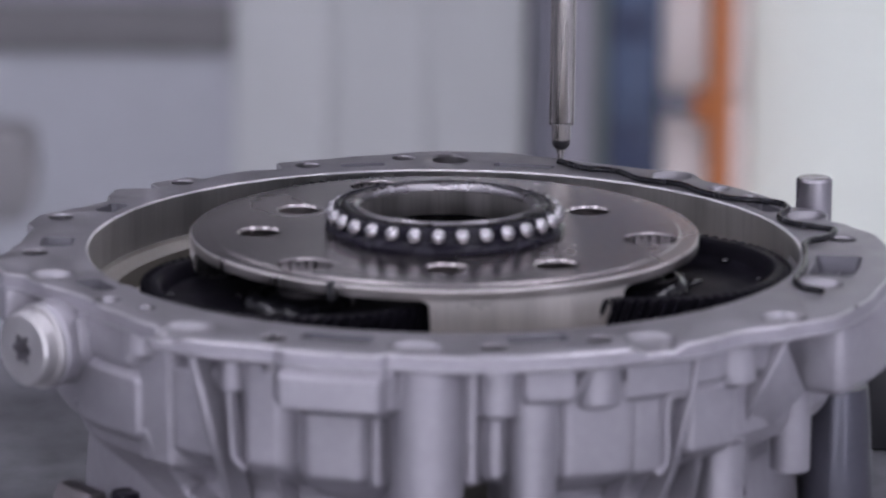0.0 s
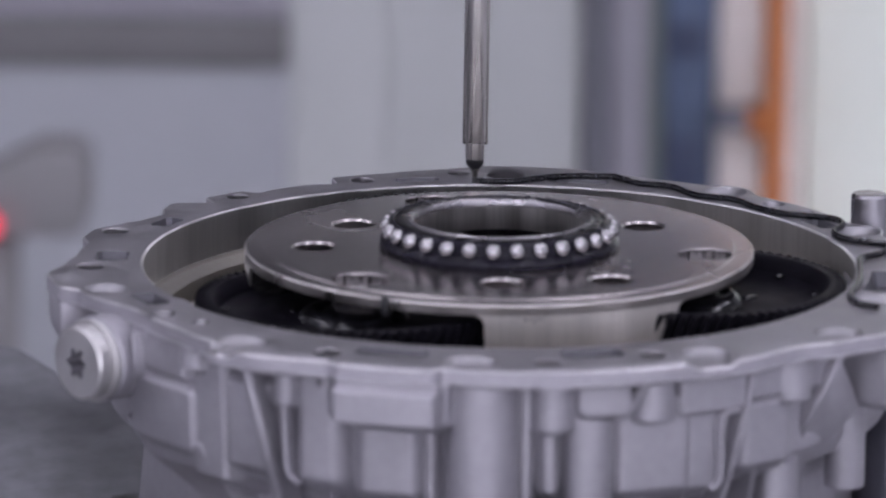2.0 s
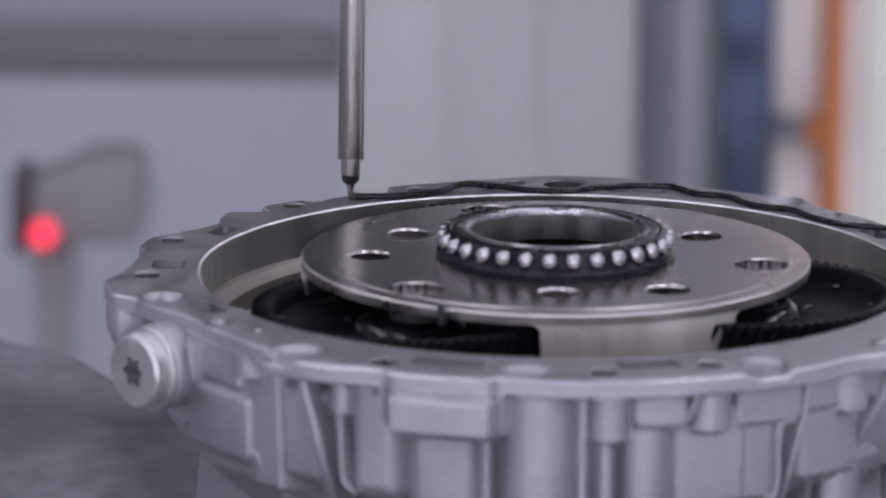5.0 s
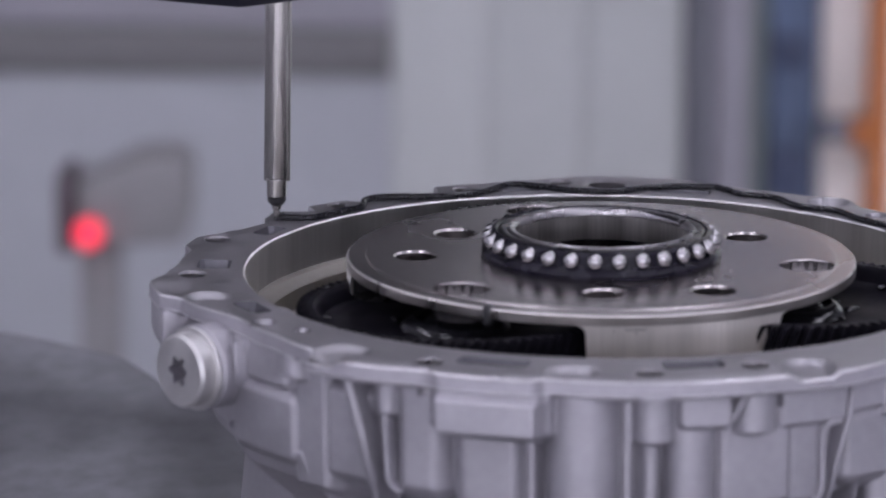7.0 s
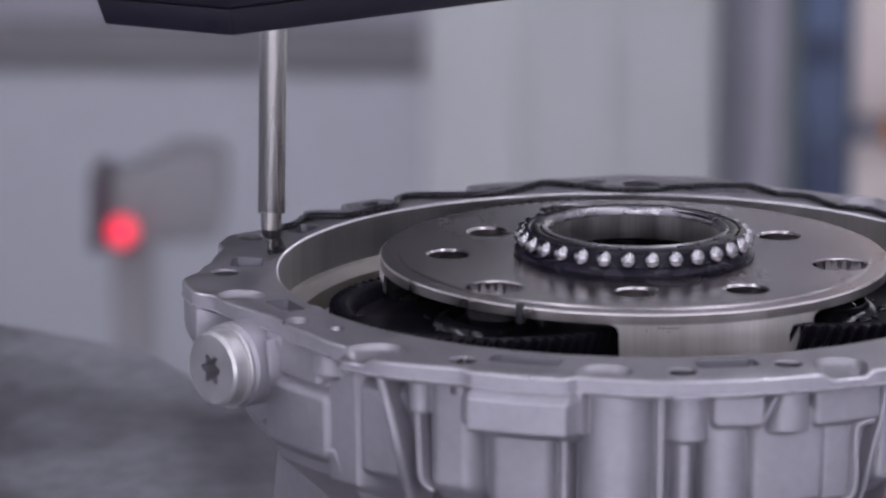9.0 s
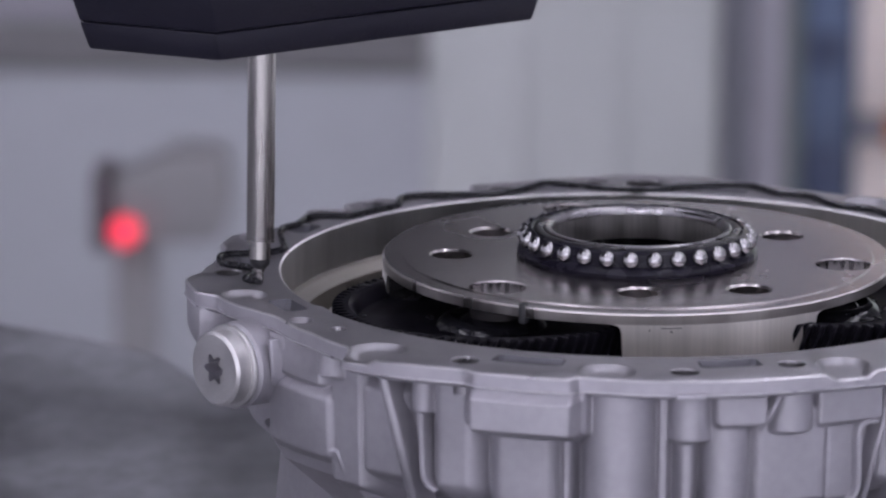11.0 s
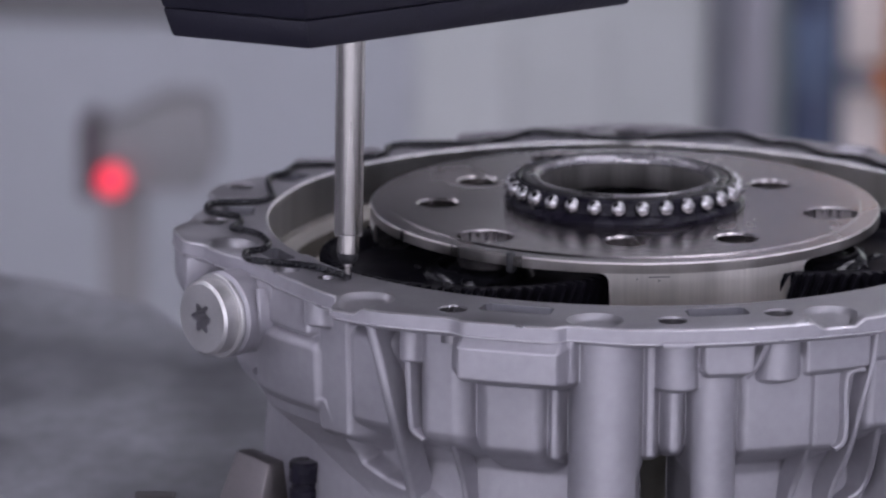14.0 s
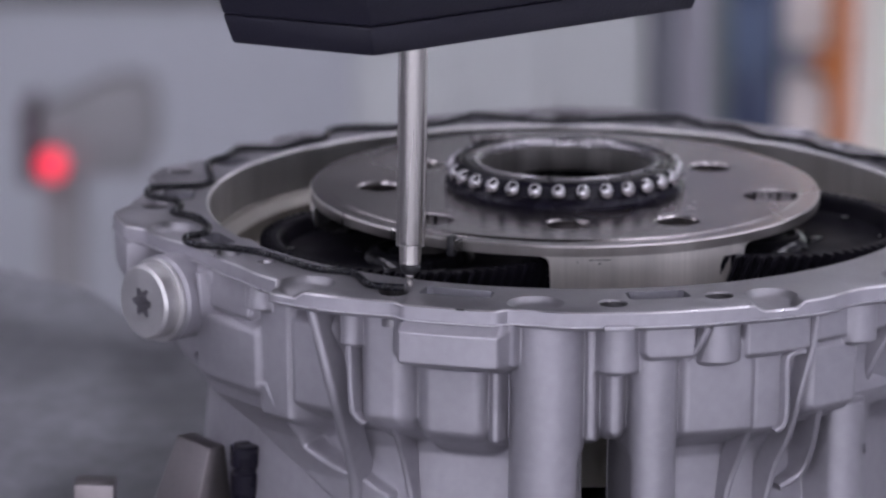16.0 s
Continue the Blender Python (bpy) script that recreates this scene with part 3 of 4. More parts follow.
def cast_wall(h):
    deg = np.arange(-188.0, 6.01, 0.16)
    hz = np.concatenate([np.arange(-.0056, -.0620, -.0004), np.arange(-.0620, -.0900, -.0010), np.linspace(-.0900, TABLE_Z, 8)])
    a, z = np.meshgrid(deg, hz)
    s = a * ARC
    skin = np.interp(-z, (.0056, .030, .046, .053, .0565, .060, .066, .13), (.1560, .1572, .1562, .1530, .1450, .1405, .1392, .1450))
    skin += 0.0012 * np.sin(a * 0.31 + 1.0) * np.clip((z + .052) / .01, 0, 1)
    out, kind, names = skin.copy(), np.zeros(a.shape, int), ["wall"]

    def add(name, r, k):
        nonlocal out
        names.append(name)
        kind[r > out - 0.0001] = len(names) - 1
        out = soft_max(r, out, k)

    add("gusset", np.interp(-z, (.044, .055, .066, .080, .102), (.1612, .1588, .1505, .1452, .1428)) - fall(off_shape(s, z, GUSSET), .0012, 4.5), .0014)
    for name, a0, a1, z0, z1, r, corner, soft in BLOCKS:
        lean = r - 0.03 * (z1 - z) if name == "panel" else r - 0.0
        if name == "pad":
            lean = r - np.maximum(z + .0086, 0) * 2.2
            z1 = .0020
        add(name, lean - fall(off_block(s, z, a0, a1, z0, z1, corner), soft, 2.2 if name == "panel" else 3.2), .0020 if name != "pad" else .0008)
    for name, ac, rc, rad, z0, z1 in ROUNDS:
        x = (a - ac) * math.pi / 180
        side = np.abs(rc * np.sin(x))
        r = np.where(side < rad, rc * np.cos(x) + np.sqrt(np.maximum(rad * rad - side * side, 0)), rc - (side - rad) * 7)
        over = np.maximum(z0 - z, z - z1)
        add(name, r - fall(over, .0007, 3.6), .0016)
    gap = off_block(s, z, *FOOT, .004)
    inner = .1240 + np.maximum(gap, 0) * 14
    kind[(inner < out) & (gap < .002)] = 0
    out = -soft_max(-out, -inner, .0010)
    kind[gap < -.0006] = -1

    x, y = out * np.cos(np.radians(a)), out * np.sin(np.radians(a))
    p = np.stack([x, y, z], -1)
    nv = np.cross(np.gradient(p, axis=1), -np.gradient(p, axis=0))
    nv /= np.linalg.norm(nv, axis=2, keepdims=True)
    if (nv[5, 400] * p[5, 400] * (1, 1, 0)).sum() < 0:
        nv = -nv
    cell = kind[:-1, :-1]
    n, idx = len(deg), np.arange(a.size).reshape(a.shape)
    quads = np.stack([idx[:-1, :-1], idx[1:, :-1], idx[1:, 1:], idx[:-1, 1:]], -1)
    flat_p, flat_n = p.reshape(-1, 3), nv.reshape(-1, 3)
    for k, name in enumerate(names):
        q = quads[cell == k]
        if not len(q):
            continue
        used, back = np.unique(q, return_inverse=True)
        me = bpy.data.meshes.new(name)
        me.from_pydata(flat_p[used].tolist(), [], back.reshape(-1, 4).tolist())
        me.materials.append(CAST)
        me.polygons.foreach_set("use_smooth", [True] * len(q))
        me.normals_split_custom_set_from_vertices(flat_n[used].tolist())
        new(name, me).parent = h
    for name, w, pts in RIDGES:
        part(name, fin([pol(r - w * 0.6, d, v) for d, v, r in spline(pts, 6)], w, .010), CAST, h, angle=60)
    # the far side, out of sight, closes the casting
    part("back_wall", lathe([(.149, -.0084), (.1565, -.0090), (.1570, -.046), (.1530, -.053), (.1400, -.0605), (.1450, TABLE_Z)], 80, 6.0, 172.0), CAST, h)


def housing():
    h = thing("gear_housing", "cast aluminium gear housing with a milled flange, standing on the table", "housing")
    fl = part("flange", flange_mesh(), MILLED, h, "milled flange with screw holes and pockets", 40)
    fl.data.materials.append(CAST)
    fl.data.materials.append(HOLE_SHADE)
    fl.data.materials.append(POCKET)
    fl.data.materials.append(BURR_AND_EDGE)
    part("bore", lathe([(BORE_R + .0006, 0.0), (BORE_R, -.0006), (BORE_R, -.0175)], 240), BORE, h, "turned inner wall")
    part("ledge", lathe([(BORE_R, -.0175), (.1390, -.0190), (.1340, -.0205), (.1322, -.0210), (.1316, -.0300), (.1262, -.0302), (.1256, -.0245), (.1150, -.0250), (.1145, -.0330), (.060, -.0340), (.0595, -.100), (.0001, -.100)], 180), SHADE, h, "stepped inner floor")
    cast_wall(h)
    part("column", column(-30.0, .1530, .0077, -.0688, -.0070, .001, 28), CAST, h)
    part("tab", sector(-85.2, -81.6, .170, .1782, -.0066, -.0046, .0004, 3), CAST, h)
    part("tab", sector(-72.0, -69.2, .166, .1738, -.0066, -.0046, .0004, 3), CAST, h)
    part("plug_boss", lathe([(.0001, -.012), (.0165, -.012), (.0165, .030), (.0150, .0315), (.0001, .0315)], 40), CAST, h,
         at=Matrix.Translation((-.1298, -.0620, -.0205)) @ Vector((-.72, -.69, 0)).to_track_quat("Z", "Y").to_matrix().to_4x4())
    part("shoulder", sector(-160.0, -144.0, .135, .1640, -.0420, -.0058, .006, 8, low_in=.010, seg=3), CAST, h)
    part("lug", sector(-174.0, -162.0, .140, .1768, -.0210, -.0056, .002, 5), CAST, h)
    part("lug", sector(-5.0, 12.0, .140, .1700, -.0300, -.0056, .003, 6), CAST, h)
    part("lug", sector(-34.0, -8.0, .140, .1805, -.0345, -.0056, .004, 8, seg=3), CAST, h)
    line_a = spline([pol(.1680, -40.5, -.0092), pol(.1660, -42.4, -.0205), pol(.1600, -43.2, -.0333), pol(.1550, -42.9, -.0420), pol(.1500, -42.9, -.0560)], 5)
    line_b = spline([pol(.1650, -33.9, -.0333), pol(.1600, -36.6, -.0424), pol(.1540, -38.8, -.0510), pol(.1500, -39.4, -.0581), pol(.1460, -37.4, -.0767)], 5)
    part("gusset", ruled(line_a, line_b, .012), CAST, h)
    part("rib", fin(line_a, .0018, .010), CAST, h)
    return h


housing()


def plug():
    d = Vector((-.72, -.69, 0)).normalized()
    m = Matrix.Translation(Vector((-.1298, -.0620, -.0205)) + d * .0320) @ d.to_track_quat("Z", "Y").to_matrix().to_4x4()
    p = thing("screw_plug", "zinc-plated star-socket screw plug in the housing wall", "screw", m)
    part("washer", lathe([(.010, 0), (.0158, 0), (.0162, .0006), (.0162, .0012), (.0158, .0018), (.010, .0018)], 48), PLUG, p)
    bm = bmesh.new()
    n = 48
    o1, e1 = ring_loop(bm, [pol(.0132, 360 * k / n, .0085) for k in range(n)])
    star = [pol(.0050 + .0011 * math.cos(6 * math.radians(360 * k / n)), 360 * k / n, .0085) for k in range(n)]
    s1, e2 = ring_loop(bm, star)
    bmesh.ops.triangle_fill(bm, use_beauty=True, edges=e1 + e2)
    o2 = [bm.verts.new(pol(.0143, 360 * k / n, .0074)) for k in range(n)]
    o3 = [bm.verts.new(pol(.0143, 360 * k / n, .0018)) for k in range(n)]
    bridge(bm, o1, o2)
    bridge(bm, o2, o3)
    bm.faces.new(o3)
    head = part("head", bm, PLUG, p, "round head with a star socket")
    sb = bmesh.new()
    up = [sb.verts.new(v) for v in star]
    down = [sb.verts.new(v - Vector((0, 0, .0080))) for v in star]
    bridge(sb, up, down)
    sb.faces.new(down)
    part("socket", sb, SOCKET, head, "star socket")


plug()


# ---- what turns inside: carrier, planet gears and bearing ----
DISC_Z = 0.0068


def carrier():
    c = thing("planet_carrier", "ground steel planet carrier lying in the housing", "gear part")
    holes = []
    for turn in (0, 120, 240):
        for deg, r, size in ((-89.3, .0670, .0089), (-54.0, .0730, .0089), (-10.2, .0818, .0112)):
            holes.append((*pol(r, deg + turn).xy, size))
    bm = bmesh.new()
    n = 240
    o, es = ring_loop(bm, [pol(.0922, 360 * k / n, DISC_Z) for k in range(n)])
    i, e2 = ring_loop(bm, [pol(.0400, 360 * k / 120, DISC_Z) for k in range(120)])
    es += e2
    cuts = []
    for x, y, r in holes:
        l, e3 = ring_loop(bm, [Vector((x, y, DISC_Z)) + pol(r, 360 * k / 32) for k in range(32)])
        es += e3
        cuts.append((l, Vector((x, y, DISC_Z)), .97 if r > .01 else .90))
    bmesh.ops.triangle_fill(bm, use_beauty=True, edges=es)
    for l, m, f in cuts:
        a = [bm.verts.new(m + (v.co - m) * f - Vector((0, 0, .0008))) for v in l]
        b = [bm.verts.new(m + (v.co - m) * f - Vector((0, 0, .0110))) for v in l]
        bridge(bm, l, a)
        bridge(bm, a, b)
        bm.faces.new(b)
    prev = o
    for r, z in ((.0930, DISC_Z - .0006), (.0994, DISC_Z - .0007)):
        cur = [bm.verts.new(pol(r, 360 * k / n, z)) for k in range(n)]
        bridge(bm, prev, cur)
        prev = cur
    part("plate", bm, STEEL, c, "round steel plate with drilled holes", 30)
    part("edge", lathe([(.0994, DISC_Z - .0007), (.1000, DISC_Z - .0013), (.1000, .0020), (.0700, .0020)], 240), EDGE, c, "turned bright edge")
    for turn in (0, 120, 240):
        n = 96
        fl = bmesh.new()
        rows = [[fl.verts.new(pol(.0099 + .0009 * math.cos(math.radians(9 * 360 * k / n)), 360 * k / n, z)) for k in range(n)] for z in (.0000, DISC_Z - .0005)]
        bridge(fl, rows[0], rows[1])
        fl.faces.new(rows[0])
        part("fluted_bush", fl, CHROME, c, "bright fluted bush", 50, at=Matrix.Translation(pol(.0818, -10.2 + turn)))
    part("hub", lathe([(.0400, DISC_Z), (.0400, -.0118), (.0337, -.0118), (.0337, -.090)], 120), BORE_STEEL, c)
    for a in (-70, 50, 170):
        pb = bmesh.new()
        lines = []
        for z, w in ((.0020, 25.2), (.0014, 24.0), (.0004, 23.4), (-.0012, 23.1), (-.040, 22.0)):
            lines.append([pb.verts.new(pol(.0988, a - w + 2 * w * k / 24, z)) for k in range(25)] +
                         [pb.verts.new(pol(.0600, a + w - 2 * w * k / 24, z)) for k in range(25)])
        for p, q in zip(lines, lines[1:]):
            bridge(pb, p, q)
        pb.faces.new(lines[0])
        pb.faces.new(lines[-1])
        body = part("pillar", pb, DARK_STEEL, c)
        fb = bmesh.new()
        lines = []
        for z, w in ((.0020, 25.2), (.0014, 24.0), (.0004, 23.4), (-.0012, 23.1), (-.040, 22.0)):
            lines.append([fb.verts.new(pol(.1000, a - w + 2 * w * k / 24, z)) for k in range(25)] +
                         [fb.verts.new(pol(.0990, a + w - 2 * w * k / 24, z)) for k in range(25)])
        for p, q in zip(lines, lines[1:]):
            bridge(fb, p, q)
        fb.faces.new(lines[0])
        fb.faces.new(lines[-1])
        part("face", fb, TURNED, body, "bright turned outer face")
    for k, (t0, t1, z) in enumerate(((-84.6, -80.0, .0006), (-82.6, -82.0, -.0008), (-87.2, -86.9, -.0002))):
        part("stamp", lathe([(.0999, z), (.1002, z), (.1002, z + .0003), (.0999, z + .0003)], 4, t0, t1, True), BLACKRUB, c, "dark stamped mark")
    m = Matrix.Translation(pol(.0985, -115.4, .0030))
    part("mark", box(-.0018, .0018, -.0020, .0020, -.0040, .0044, .0013), BLACKRUB, c, "dark timing notch", at=m @ pose(0, 0, 0, 0, 0, -25.4))


carrier()


def planet_gears():
    """Three helical gears that show in the openings of the carrier."""
    teeth, rt, rr, zt, zb, twist = 82, .0612, .0574, -.0018, -.0260, 8.0
    bm = bmesh.new()
    rows = []
    for z, turn in ((zb, 0.0), (zt - .0008, 1.0), (zt, 1.05)):
        ring = []
        for k in range(teeth):
            for f, r in ((-.32, rr), (-.14, rt), (.14, rt), (.32, rr)):
                rad = r - (.0006 if z == zt else 0)
                ring.append(bm.verts.new(pol(rad, 360 / teeth * (k + f) + twist * turn, z)))
        rows.append(ring)
    bridge(bm, rows[0], rows[1])
    bridge(bm, rows[1], rows[2])
    n = len(rows[2])
    prev = rows[2]
    for r, z in ((.0548, zt), (.0538, zt - .0006), (.0530, zt - .0016), (.0510, zt - .0058)):
        cur = [bm.verts.new(pol(r, 360 / teeth * ((k // 4) + (-.32, -.14, .14, .32)[k % 4]) + twist * 1.05, z)) for k in range(n)]
        bridge(bm, prev, cur)
        prev = cur
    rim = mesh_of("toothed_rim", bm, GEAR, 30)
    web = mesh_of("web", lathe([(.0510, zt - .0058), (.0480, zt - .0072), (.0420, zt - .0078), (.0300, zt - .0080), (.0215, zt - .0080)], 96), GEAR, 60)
    hub = mesh_of("hub", lathe([(.0215, zt - .0081), (.0205, zt - .0066), (.0188, zt - .0050), (.0165, zt - .0042), (.0145, zt - .0046), (.0125, zt - .0058), (.0110, zt - .0048), (.0090, zt - .0036), (.0001, zt - .0036)], 64), OIL, 60)
    db = bmesh.new()
    bmesh.ops.create_uvsphere(db, u_segments=12, v_segments=8, radius=.0016)
    drop = mesh_of("oil_drop", db, OIL, 60)
    for a in (-136.0, -16.0, 104.0):
        g = thing("planet_gear", "black oiled helical planet gear under the carrier", "gear",
                  Matrix.Translation(pol(.0772, a)) @ pose(0, 0, 0, 0, 0, a * 1.7), "planet gears")
        for name, me in (("toothed_rim", rim), ("web", web), ("hub", hub)):
            new(name, me).parent = g
        rnd = random.Random(int(a) + 400)
        for k in range(9):
            q = new("oil_drop", drop)
            q.parent = g
            near = k < 6
            deg = -.7 * a + rnd.uniform(-75, 75)
            r = rnd.uniform(.0220, .0260) if near else rnd.uniform(.0560, .0575) if k > 7 else rnd.uniform(.0475, .0505)
            z = zt - .0078 if near else zt + .0002 if k > 7 else zt - .0058
            size = rnd.uniform(.5, 1.25)
            q.matrix_basis = Matrix.Translation(pol(r, deg, z)) @ pose(0, 0, 0, 0, 0, rnd.uniform(0, 360)) @ Matrix.Diagonal((size * rnd.uniform(1, 2.2), size, size * .6, 1))


planet_gears()


def bearing():
    b = thing("ball_bearing", "open ball bearing with a black cage on the carrier", "bearing")
    ring = part("inner_ring", lathe([(.0336, .0146), (.0336, .0162), (.0341, .0170), (.0350, .0176), (.0364, .0177), (.0370, .0173), (.0370, .0162)], 120), RING_STEEL, b, "polished steel inner ring")
    part("bore", lathe([(.0336, .0050), (.0336, .0146)], 120), BORE_STEEL, ring, "turned bore")
    # the dark of the deep bore is put into this wall's colour
    part("bore_shade", lathe([(.0339, -.0115), (.0339, .0046), (.0336, .0050)], 120), DARK_STEEL, ring, "lower bore wall, darkened in place of shade")
    part("shoulder", lathe([(.0371, .0160), (.0371, .0168), (.0377, .0171), (.0396, .0171), (.0404, .0168), (.0408, .0160), (.0408, .0080)], 120), DARK_STEEL, ring, "dark steel shoulder")
    cage = part("cage", lathe([(.0409, .0070), (.0409, .0166), (.0416, .0171), (.0432, .0168), (.0441, .0158), (.0445, .0110), (.0466, .0098), (.0473, .0084), (.0470, .0069)], 120), CAGE, b, "black cage ring")
    bm = bmesh.new()
    bmesh.ops.create_uvsphere(bm, u_segments=20, v_segments=12, radius=.0034)
    me = mesh_of("ball", bm, CHROME, 60)
    for k in range(30):
        o = new("ball", me)
        o.parent = cage
        o.location = pol(.0440, 12 * k + 3.0, .0136)


bearing()


# ---- fixtures round the housing ----
def fixtures():
    p = thing("locating_pin", "dark steel locating pin behind the housing", "pin")
    part("pin", lathe([(.0001, TABLE_Z), (.0074, TABLE_Z), (.0074, .0090), (.0066, .0100), (.0001, .0100)], 36), PIN, p, at=pose(.1512, .085, 0))
    k = thing("clamp_bracket", "machined steel clamp bracket beside the housing", "clamp")
    part("arm", prism([(-.1655, -.0640, -.128), (-.1445, -.0860, -.128), (-.1235, -.0700, -.128), (-.1480, -.0500, -.128)],
                      [(-.1482, -.0640, -.0795), (-.1345, -.0785, -.0808), (-.1290, -.0730, -.0808), (-.1420, -.0590, -.0795)], .0008), BRACKET, k)
    part("foot", box(-.200, -.1165, -.100, -.052, TABLE_Z, -.1255, .001), BRACKET, k)
    part("plunger", lathe([(.0001, -.1255), (.0058, -.1255), (.0058, -.0905), (.0050, -.0898), (.0050, -.0880), (.0058, -.0872), (.0058, -.0800), (.0052, -.0792), (.0001, -.0792)], 28), CAGE, k,
         "black rubber plunger", at=pose(-.1210, -.0775, 0))
    s = thing("stop_block", "small steel stop block on the table", "clamp")
    part("block", box(-.1855, -.1700, -.094, -.080, TABLE_Z, -.0915, .001), BRACKET, s)
    q = thing("rest_block", "black painted steel rest block on the table", "block")
    part("block", box(.183, .235, .172, .235, TABLE_Z, -.092, .002), BLACKRUB, q)
    part("cap", box(.186, .232, .175, .232, -.0918, -.0880, .0012), LEG, q, "dark steel cap plate")
    c = thing("support_leg", "turned steel support leg under the flange", "support")
    part("leg", lathe([(.0001, TABLE_Z), (.0150, TABLE_Z), (.0146, -.085), (.0128, -.058), (.0120, -.050), (.0001, -.050)], 32), LEG, c, at=pose(.1545, -.020, 0))
    part("base_ring", lathe([(.0152, TABLE_Z), (.0172, TABLE_Z), (.0172, -.118), (.0165, -.117), (.0152, -.117)], 32), LEG, c, at=pose(.1545, -.020, 0))


fixtures()

# ---- the sealant and its dispenser ----
# seconds and the place of the tip on the flange
TIP = [(0, .0488, .1535), (.5, .0313, .1538), (1, .0189, .1502), (1.5, .0049, .1420), (2, -.0107, .1425), (2.5, -.0254, .1496),
       (3, -.0388, .1530), (3.5, -.0478, .1400), (4, -.0557, .1325), (4.4, -.0673, .1275), (5, -.0861, .1255), (5.3, -.0943, .1233),
       (5.6, -.0988, .1165), (5.8, -.0995, .1045), (6.05, -.1082, .0950), (6.3, -.1140, .0873), (6.5, -.1190, .0830), (7, -.1332, .0810),
       (7.5, -.1388, .0650), (7.8, -.1438, .0570), (8, -.1436, .0453), (8.5, -.1410, .0280), (8.75, -.1405, .0215), (9, -.1442, .0155),
       (9.2, -.1500, .0130), (9.6, -.1630, .0094), (9.8, -.1648, .0024), (10, -.1625, -.0063), (10.4, -.1520, -.0123), (10.6, -.1497, -.0218),
       (10.8, -.1516, -.0316), (11.05, -.1445, -.0377), (11.3, -.1400, -.0441), (11.5, -.1368, -.0535), (11.75, -.1360, -.0600),
       (12, -.1380, -.0665), (12.3, -.1434, -.0720), (12.5, -.1430, -.0800), (12.7, -.1385, -.0850), (13, -.1290, -.0880),
       (13.5, -.1150, -.0945), (14, -.1028, -.1085), (14.5, -.0922, -.1195), (15, -.0780, -.1255), (15.5, -.0705, -.1430), (16, -.0562, -.1475)]
LAID = [(.1437, -.0745), (.1395, -.0715), (.1365, -.0690), (.1345, -.0566), (.1390, -.0360), (.1410, -.0139), (.1428, .0060), (.1512, .0150), (.1555, .0280),
        (.1480, .0338), (.1380, .0414), (.1350, .0526), (.1392, .0650), (.1375, .0750), (.1303, .0800), (.1166, .0850),
        (.1056, .0967), (.0970, .1110), (.0820, .1185), (.0718, .1350), (.0590, .1400), (.0520, .1490), (.0480, .1535)]
BEAD_R = 0.00135


def tip_at(t):
    """Where the tip stands at t seconds: a smooth line through TIP."""
    for i in range(len(TIP) - 1):
        if TIP[i][0] <= t <= TIP[i + 1][0]:
            break
    p = [TIP[max(i - 1, 0)], TIP[i], TIP[i + 1], TIP[min(i + 2, len(TIP) - 1)]]
    h = p[2][0] - p[1][0]
    u = (t - p[1][0]) / h
    out = []
    for k in (1, 2):
        m1 = (p[2][k] - p[0][k]) / max(p[2][0] - p[0][0], 1e-6) * h
        m2 = (p[3][k] - p[1][k]) / max(p[3][0] - p[1][0], 1e-6) * h
        out.append((2 * u ** 3 - 3 * u ** 2 + 1) * p[1][k] + (u ** 3 - 2 * u ** 2 + u) * m1 + (-2 * u ** 3 + 3 * u ** 2) * p[2][k] + (u ** 3 - u ** 2) * m2)
    return Vector((out[0], out[1], 0.0))


LEAN = pose(0, 0, 0, 0, 0.5, 0)     # the nozzle leans a little


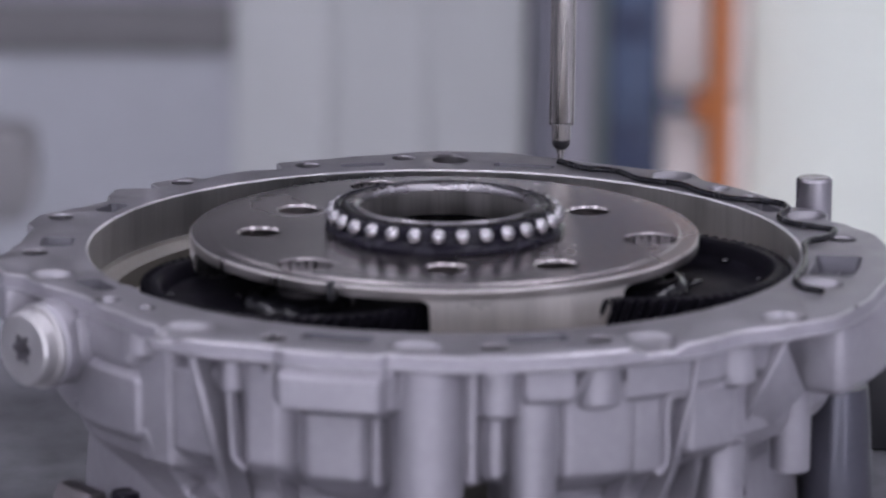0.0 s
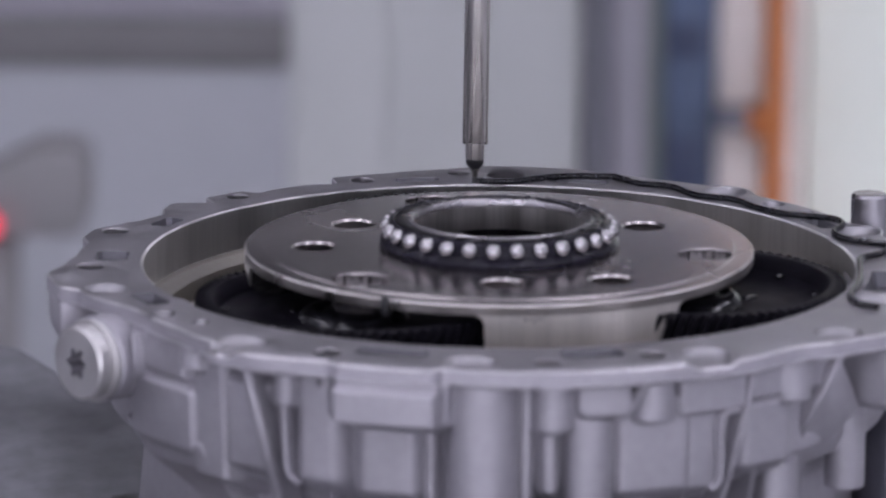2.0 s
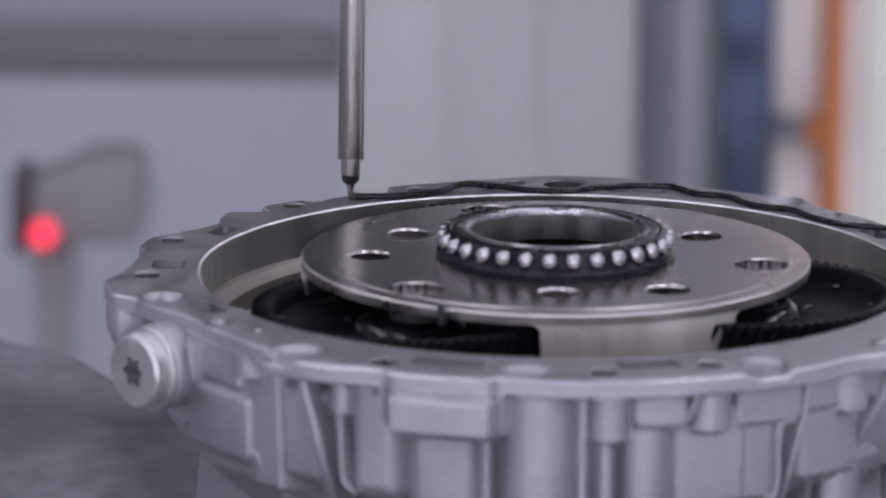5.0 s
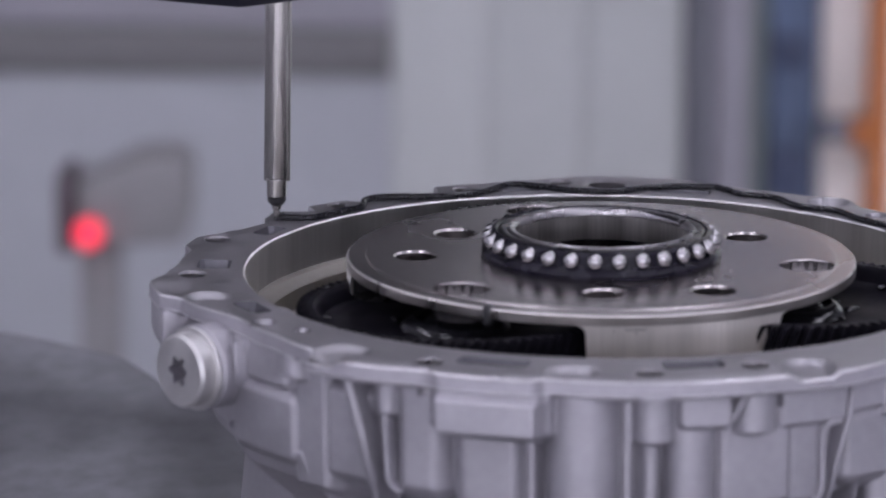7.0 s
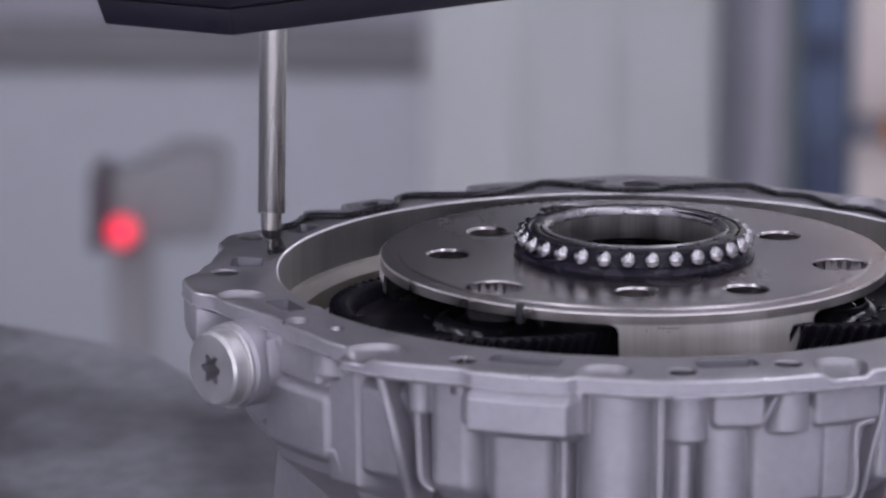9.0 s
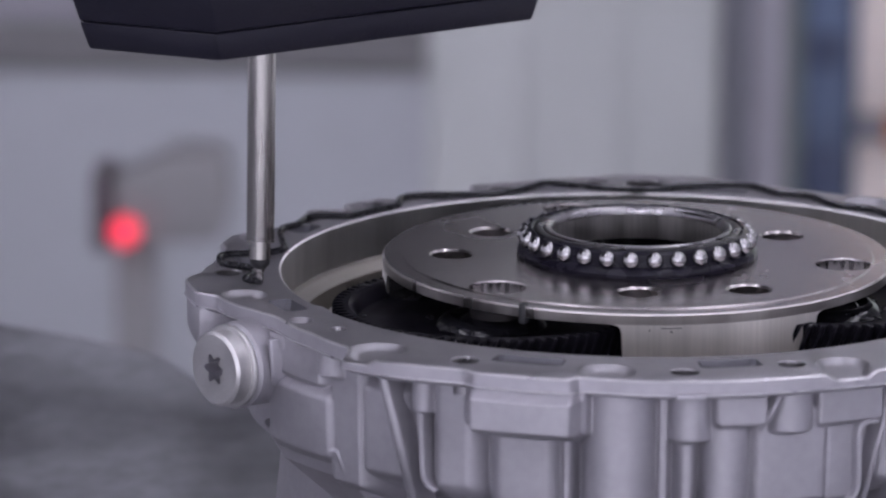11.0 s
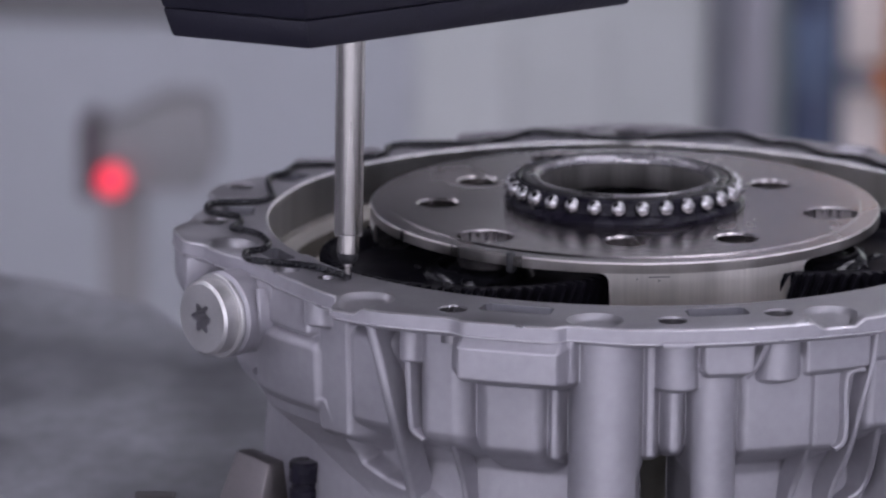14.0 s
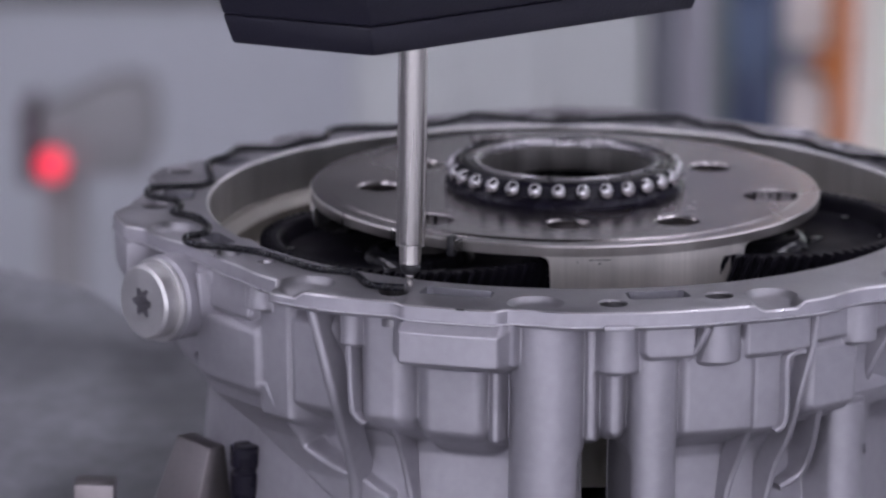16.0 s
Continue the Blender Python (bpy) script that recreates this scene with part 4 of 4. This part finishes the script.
def dispenser():
    d = thing("sealant_dispenser", "steel sealant dispensing nozzle under a dark plastic head", "dispenser", Matrix.Translation(tip_at(0.0)) @ LEAN)
    z = .0022
    part("needle", lathe([(.0006, z), (.0012, z), (.0013, z + .0026), (.0018, z + .0030), (.0019, z + .0045), (.0001, z + .0045)], 20), NOZZLE, d)
    part("cap", lathe([(.0001, z + .0044), (.0022, z + .0044), (.0034, z + .0056), (.0038, z + .0066), (.0038, z + .0078), (.0034, z + .0082), (.0001, z + .0082)], 28), BLACKRUB, d, "black rubber cap")
    part("collar", lathe([(.0001, z + .0083), (.0038, z + .0083), (.0041, z + .0086), (.0041, z + .0154), (.0040, z + .0156), (.0001, z + .0156)], 32), NOZZLE, d, angle=12)
    part("seam", lathe([(.0001, z + .0155), (.0039, z + .0155), (.0039, z + .0166), (.0001, z + .0166)], 28), BLACKRUB, d, "dark joint line")
    part("barrel", lathe([(.0037, z + .0160), (.0044, z + .0160), (.0045, z + .0166), (.0045, .115), (.0037, .115)], 36), NOZZLE, d, angle=12)
    for s in (-1, 1):
        part("guide_rod", lathe([(.0001, z + .0145), (.0011, z + .0145), (.0012, z + .0150), (.0012, .115), (.0001, .115)], 14), NOZZLE, d, angle=20, at=pose(s * .0042, .0012, 0))
    a, b, c = Vector((-.0125, -.0409, 0)), Vector((-.0640, -.0224, 0)), Vector((.1022, .0602, 0))
    ring = [a, c, c + Vector((-.05, .09, 0)), b + Vector((.02, .13, 0)), b]
    zb, zt = .0955, .1562
    mid = Vector((.02, .04, 0))
    grow = lambda p, s: mid + (p - mid) * s
    # the lower cover has its origin between the nozzle and its front corner
    cover = part("head_cover", prism([Vector((p.x, p.y, zb)) - a * 0.5 for p in ring], [Vector((*grow(p, 1.043).xy, zb + .011)) - a * 0.5 for p in ring], .0012, 2), COVER, d,
                 "dark plastic lower cover", 25, at=Matrix.Translation(a * 0.5))
    part("upper_cover", prism([Vector((*grow(p, 1.041).xy, zb + .0112)) - a * 0.5 for p in ring], [Vector((*grow(p, 1.20).xy, zb + .055)) - a * 0.5 for p in ring], .0012, 2), COVER, cover, "sloping upper facets", 25)
    part("head_body", prism([Vector((*grow(p, 1.18).xy, zb + .054)) for p in ring], [Vector((*grow(p, 1.18).xy, zt + .10)) for p in ring], .002, 2), COVER, d, "dark plastic body", 25)
    cam.data.dof.focus_object = cover    # the focus follows the dispenser
    return d


DISPENSER = dispenser()


def sealant():
    s = thing("sealant_bead", "fresh black sealant bead laid along the housing flange", "sealant")
    z = BEAD_R * 0.8
    part("laid_bead", tube([Vector((p.x, p.y, z)) for p in spline([(x, y, 0) for x, y in LAID], 8)], BEAD_R, 10), SEAL, s)
    pieces = []
    for k in range(160):
        t0, t1 = k * 0.1, (k + 1) * 0.1
        pts = [tip_at(t0 + (t1 - t0) * u / 4) for u in range(5)]
        d0 = (pts[1] - pts[0])
        d1 = (pts[-1] - pts[-2])
        if d0.length > 1e-6:
            pts[0] = pts[0] - d0.normalized() * .0008
        if d1.length > 1e-6:
            pts[-1] = pts[-1] + d1.normalized() * .0008
        c = (pts[0] + pts[-1]) / 2
        r = BEAD_R * (1 + 0.04 * noise.noise((k * 0.7, 0, 0)))
        ob = part("bead_piece", tube([Vector((p.x - c.x, p.y - c.y, 0)) for p in pts], r, 10), SEAL, s)
        pieces.append((t1, ob, Vector((c.x, c.y, z))))
    return pieces


PIECES = sealant()


def motions():
    times = [round(0.2 * k, 3) for k in range(81)]
    walk(DISPENSER, [(t, Matrix.Translation(tip_at(t)) @ LEAN) for t in sorted(set(times + [0.5 + k for k in range(16)]))])
    up = Vector((0, 0, .05))
    for t1, ob, rest in PIECES:
        rows = [(t, Matrix.Translation(tip_at(t) + up)) for t in times if t < t1 - 0.09]
        before = t1 - 0.0667
        rows.append((before, Matrix.Translation(tip_at(before) + up)))
        rows.append((t1, Matrix.Translation(rest)))
        if t1 < 16.0:
            rows.append((16.0, Matrix.Translation(rest)))
        walk(ob, rows)


motions()
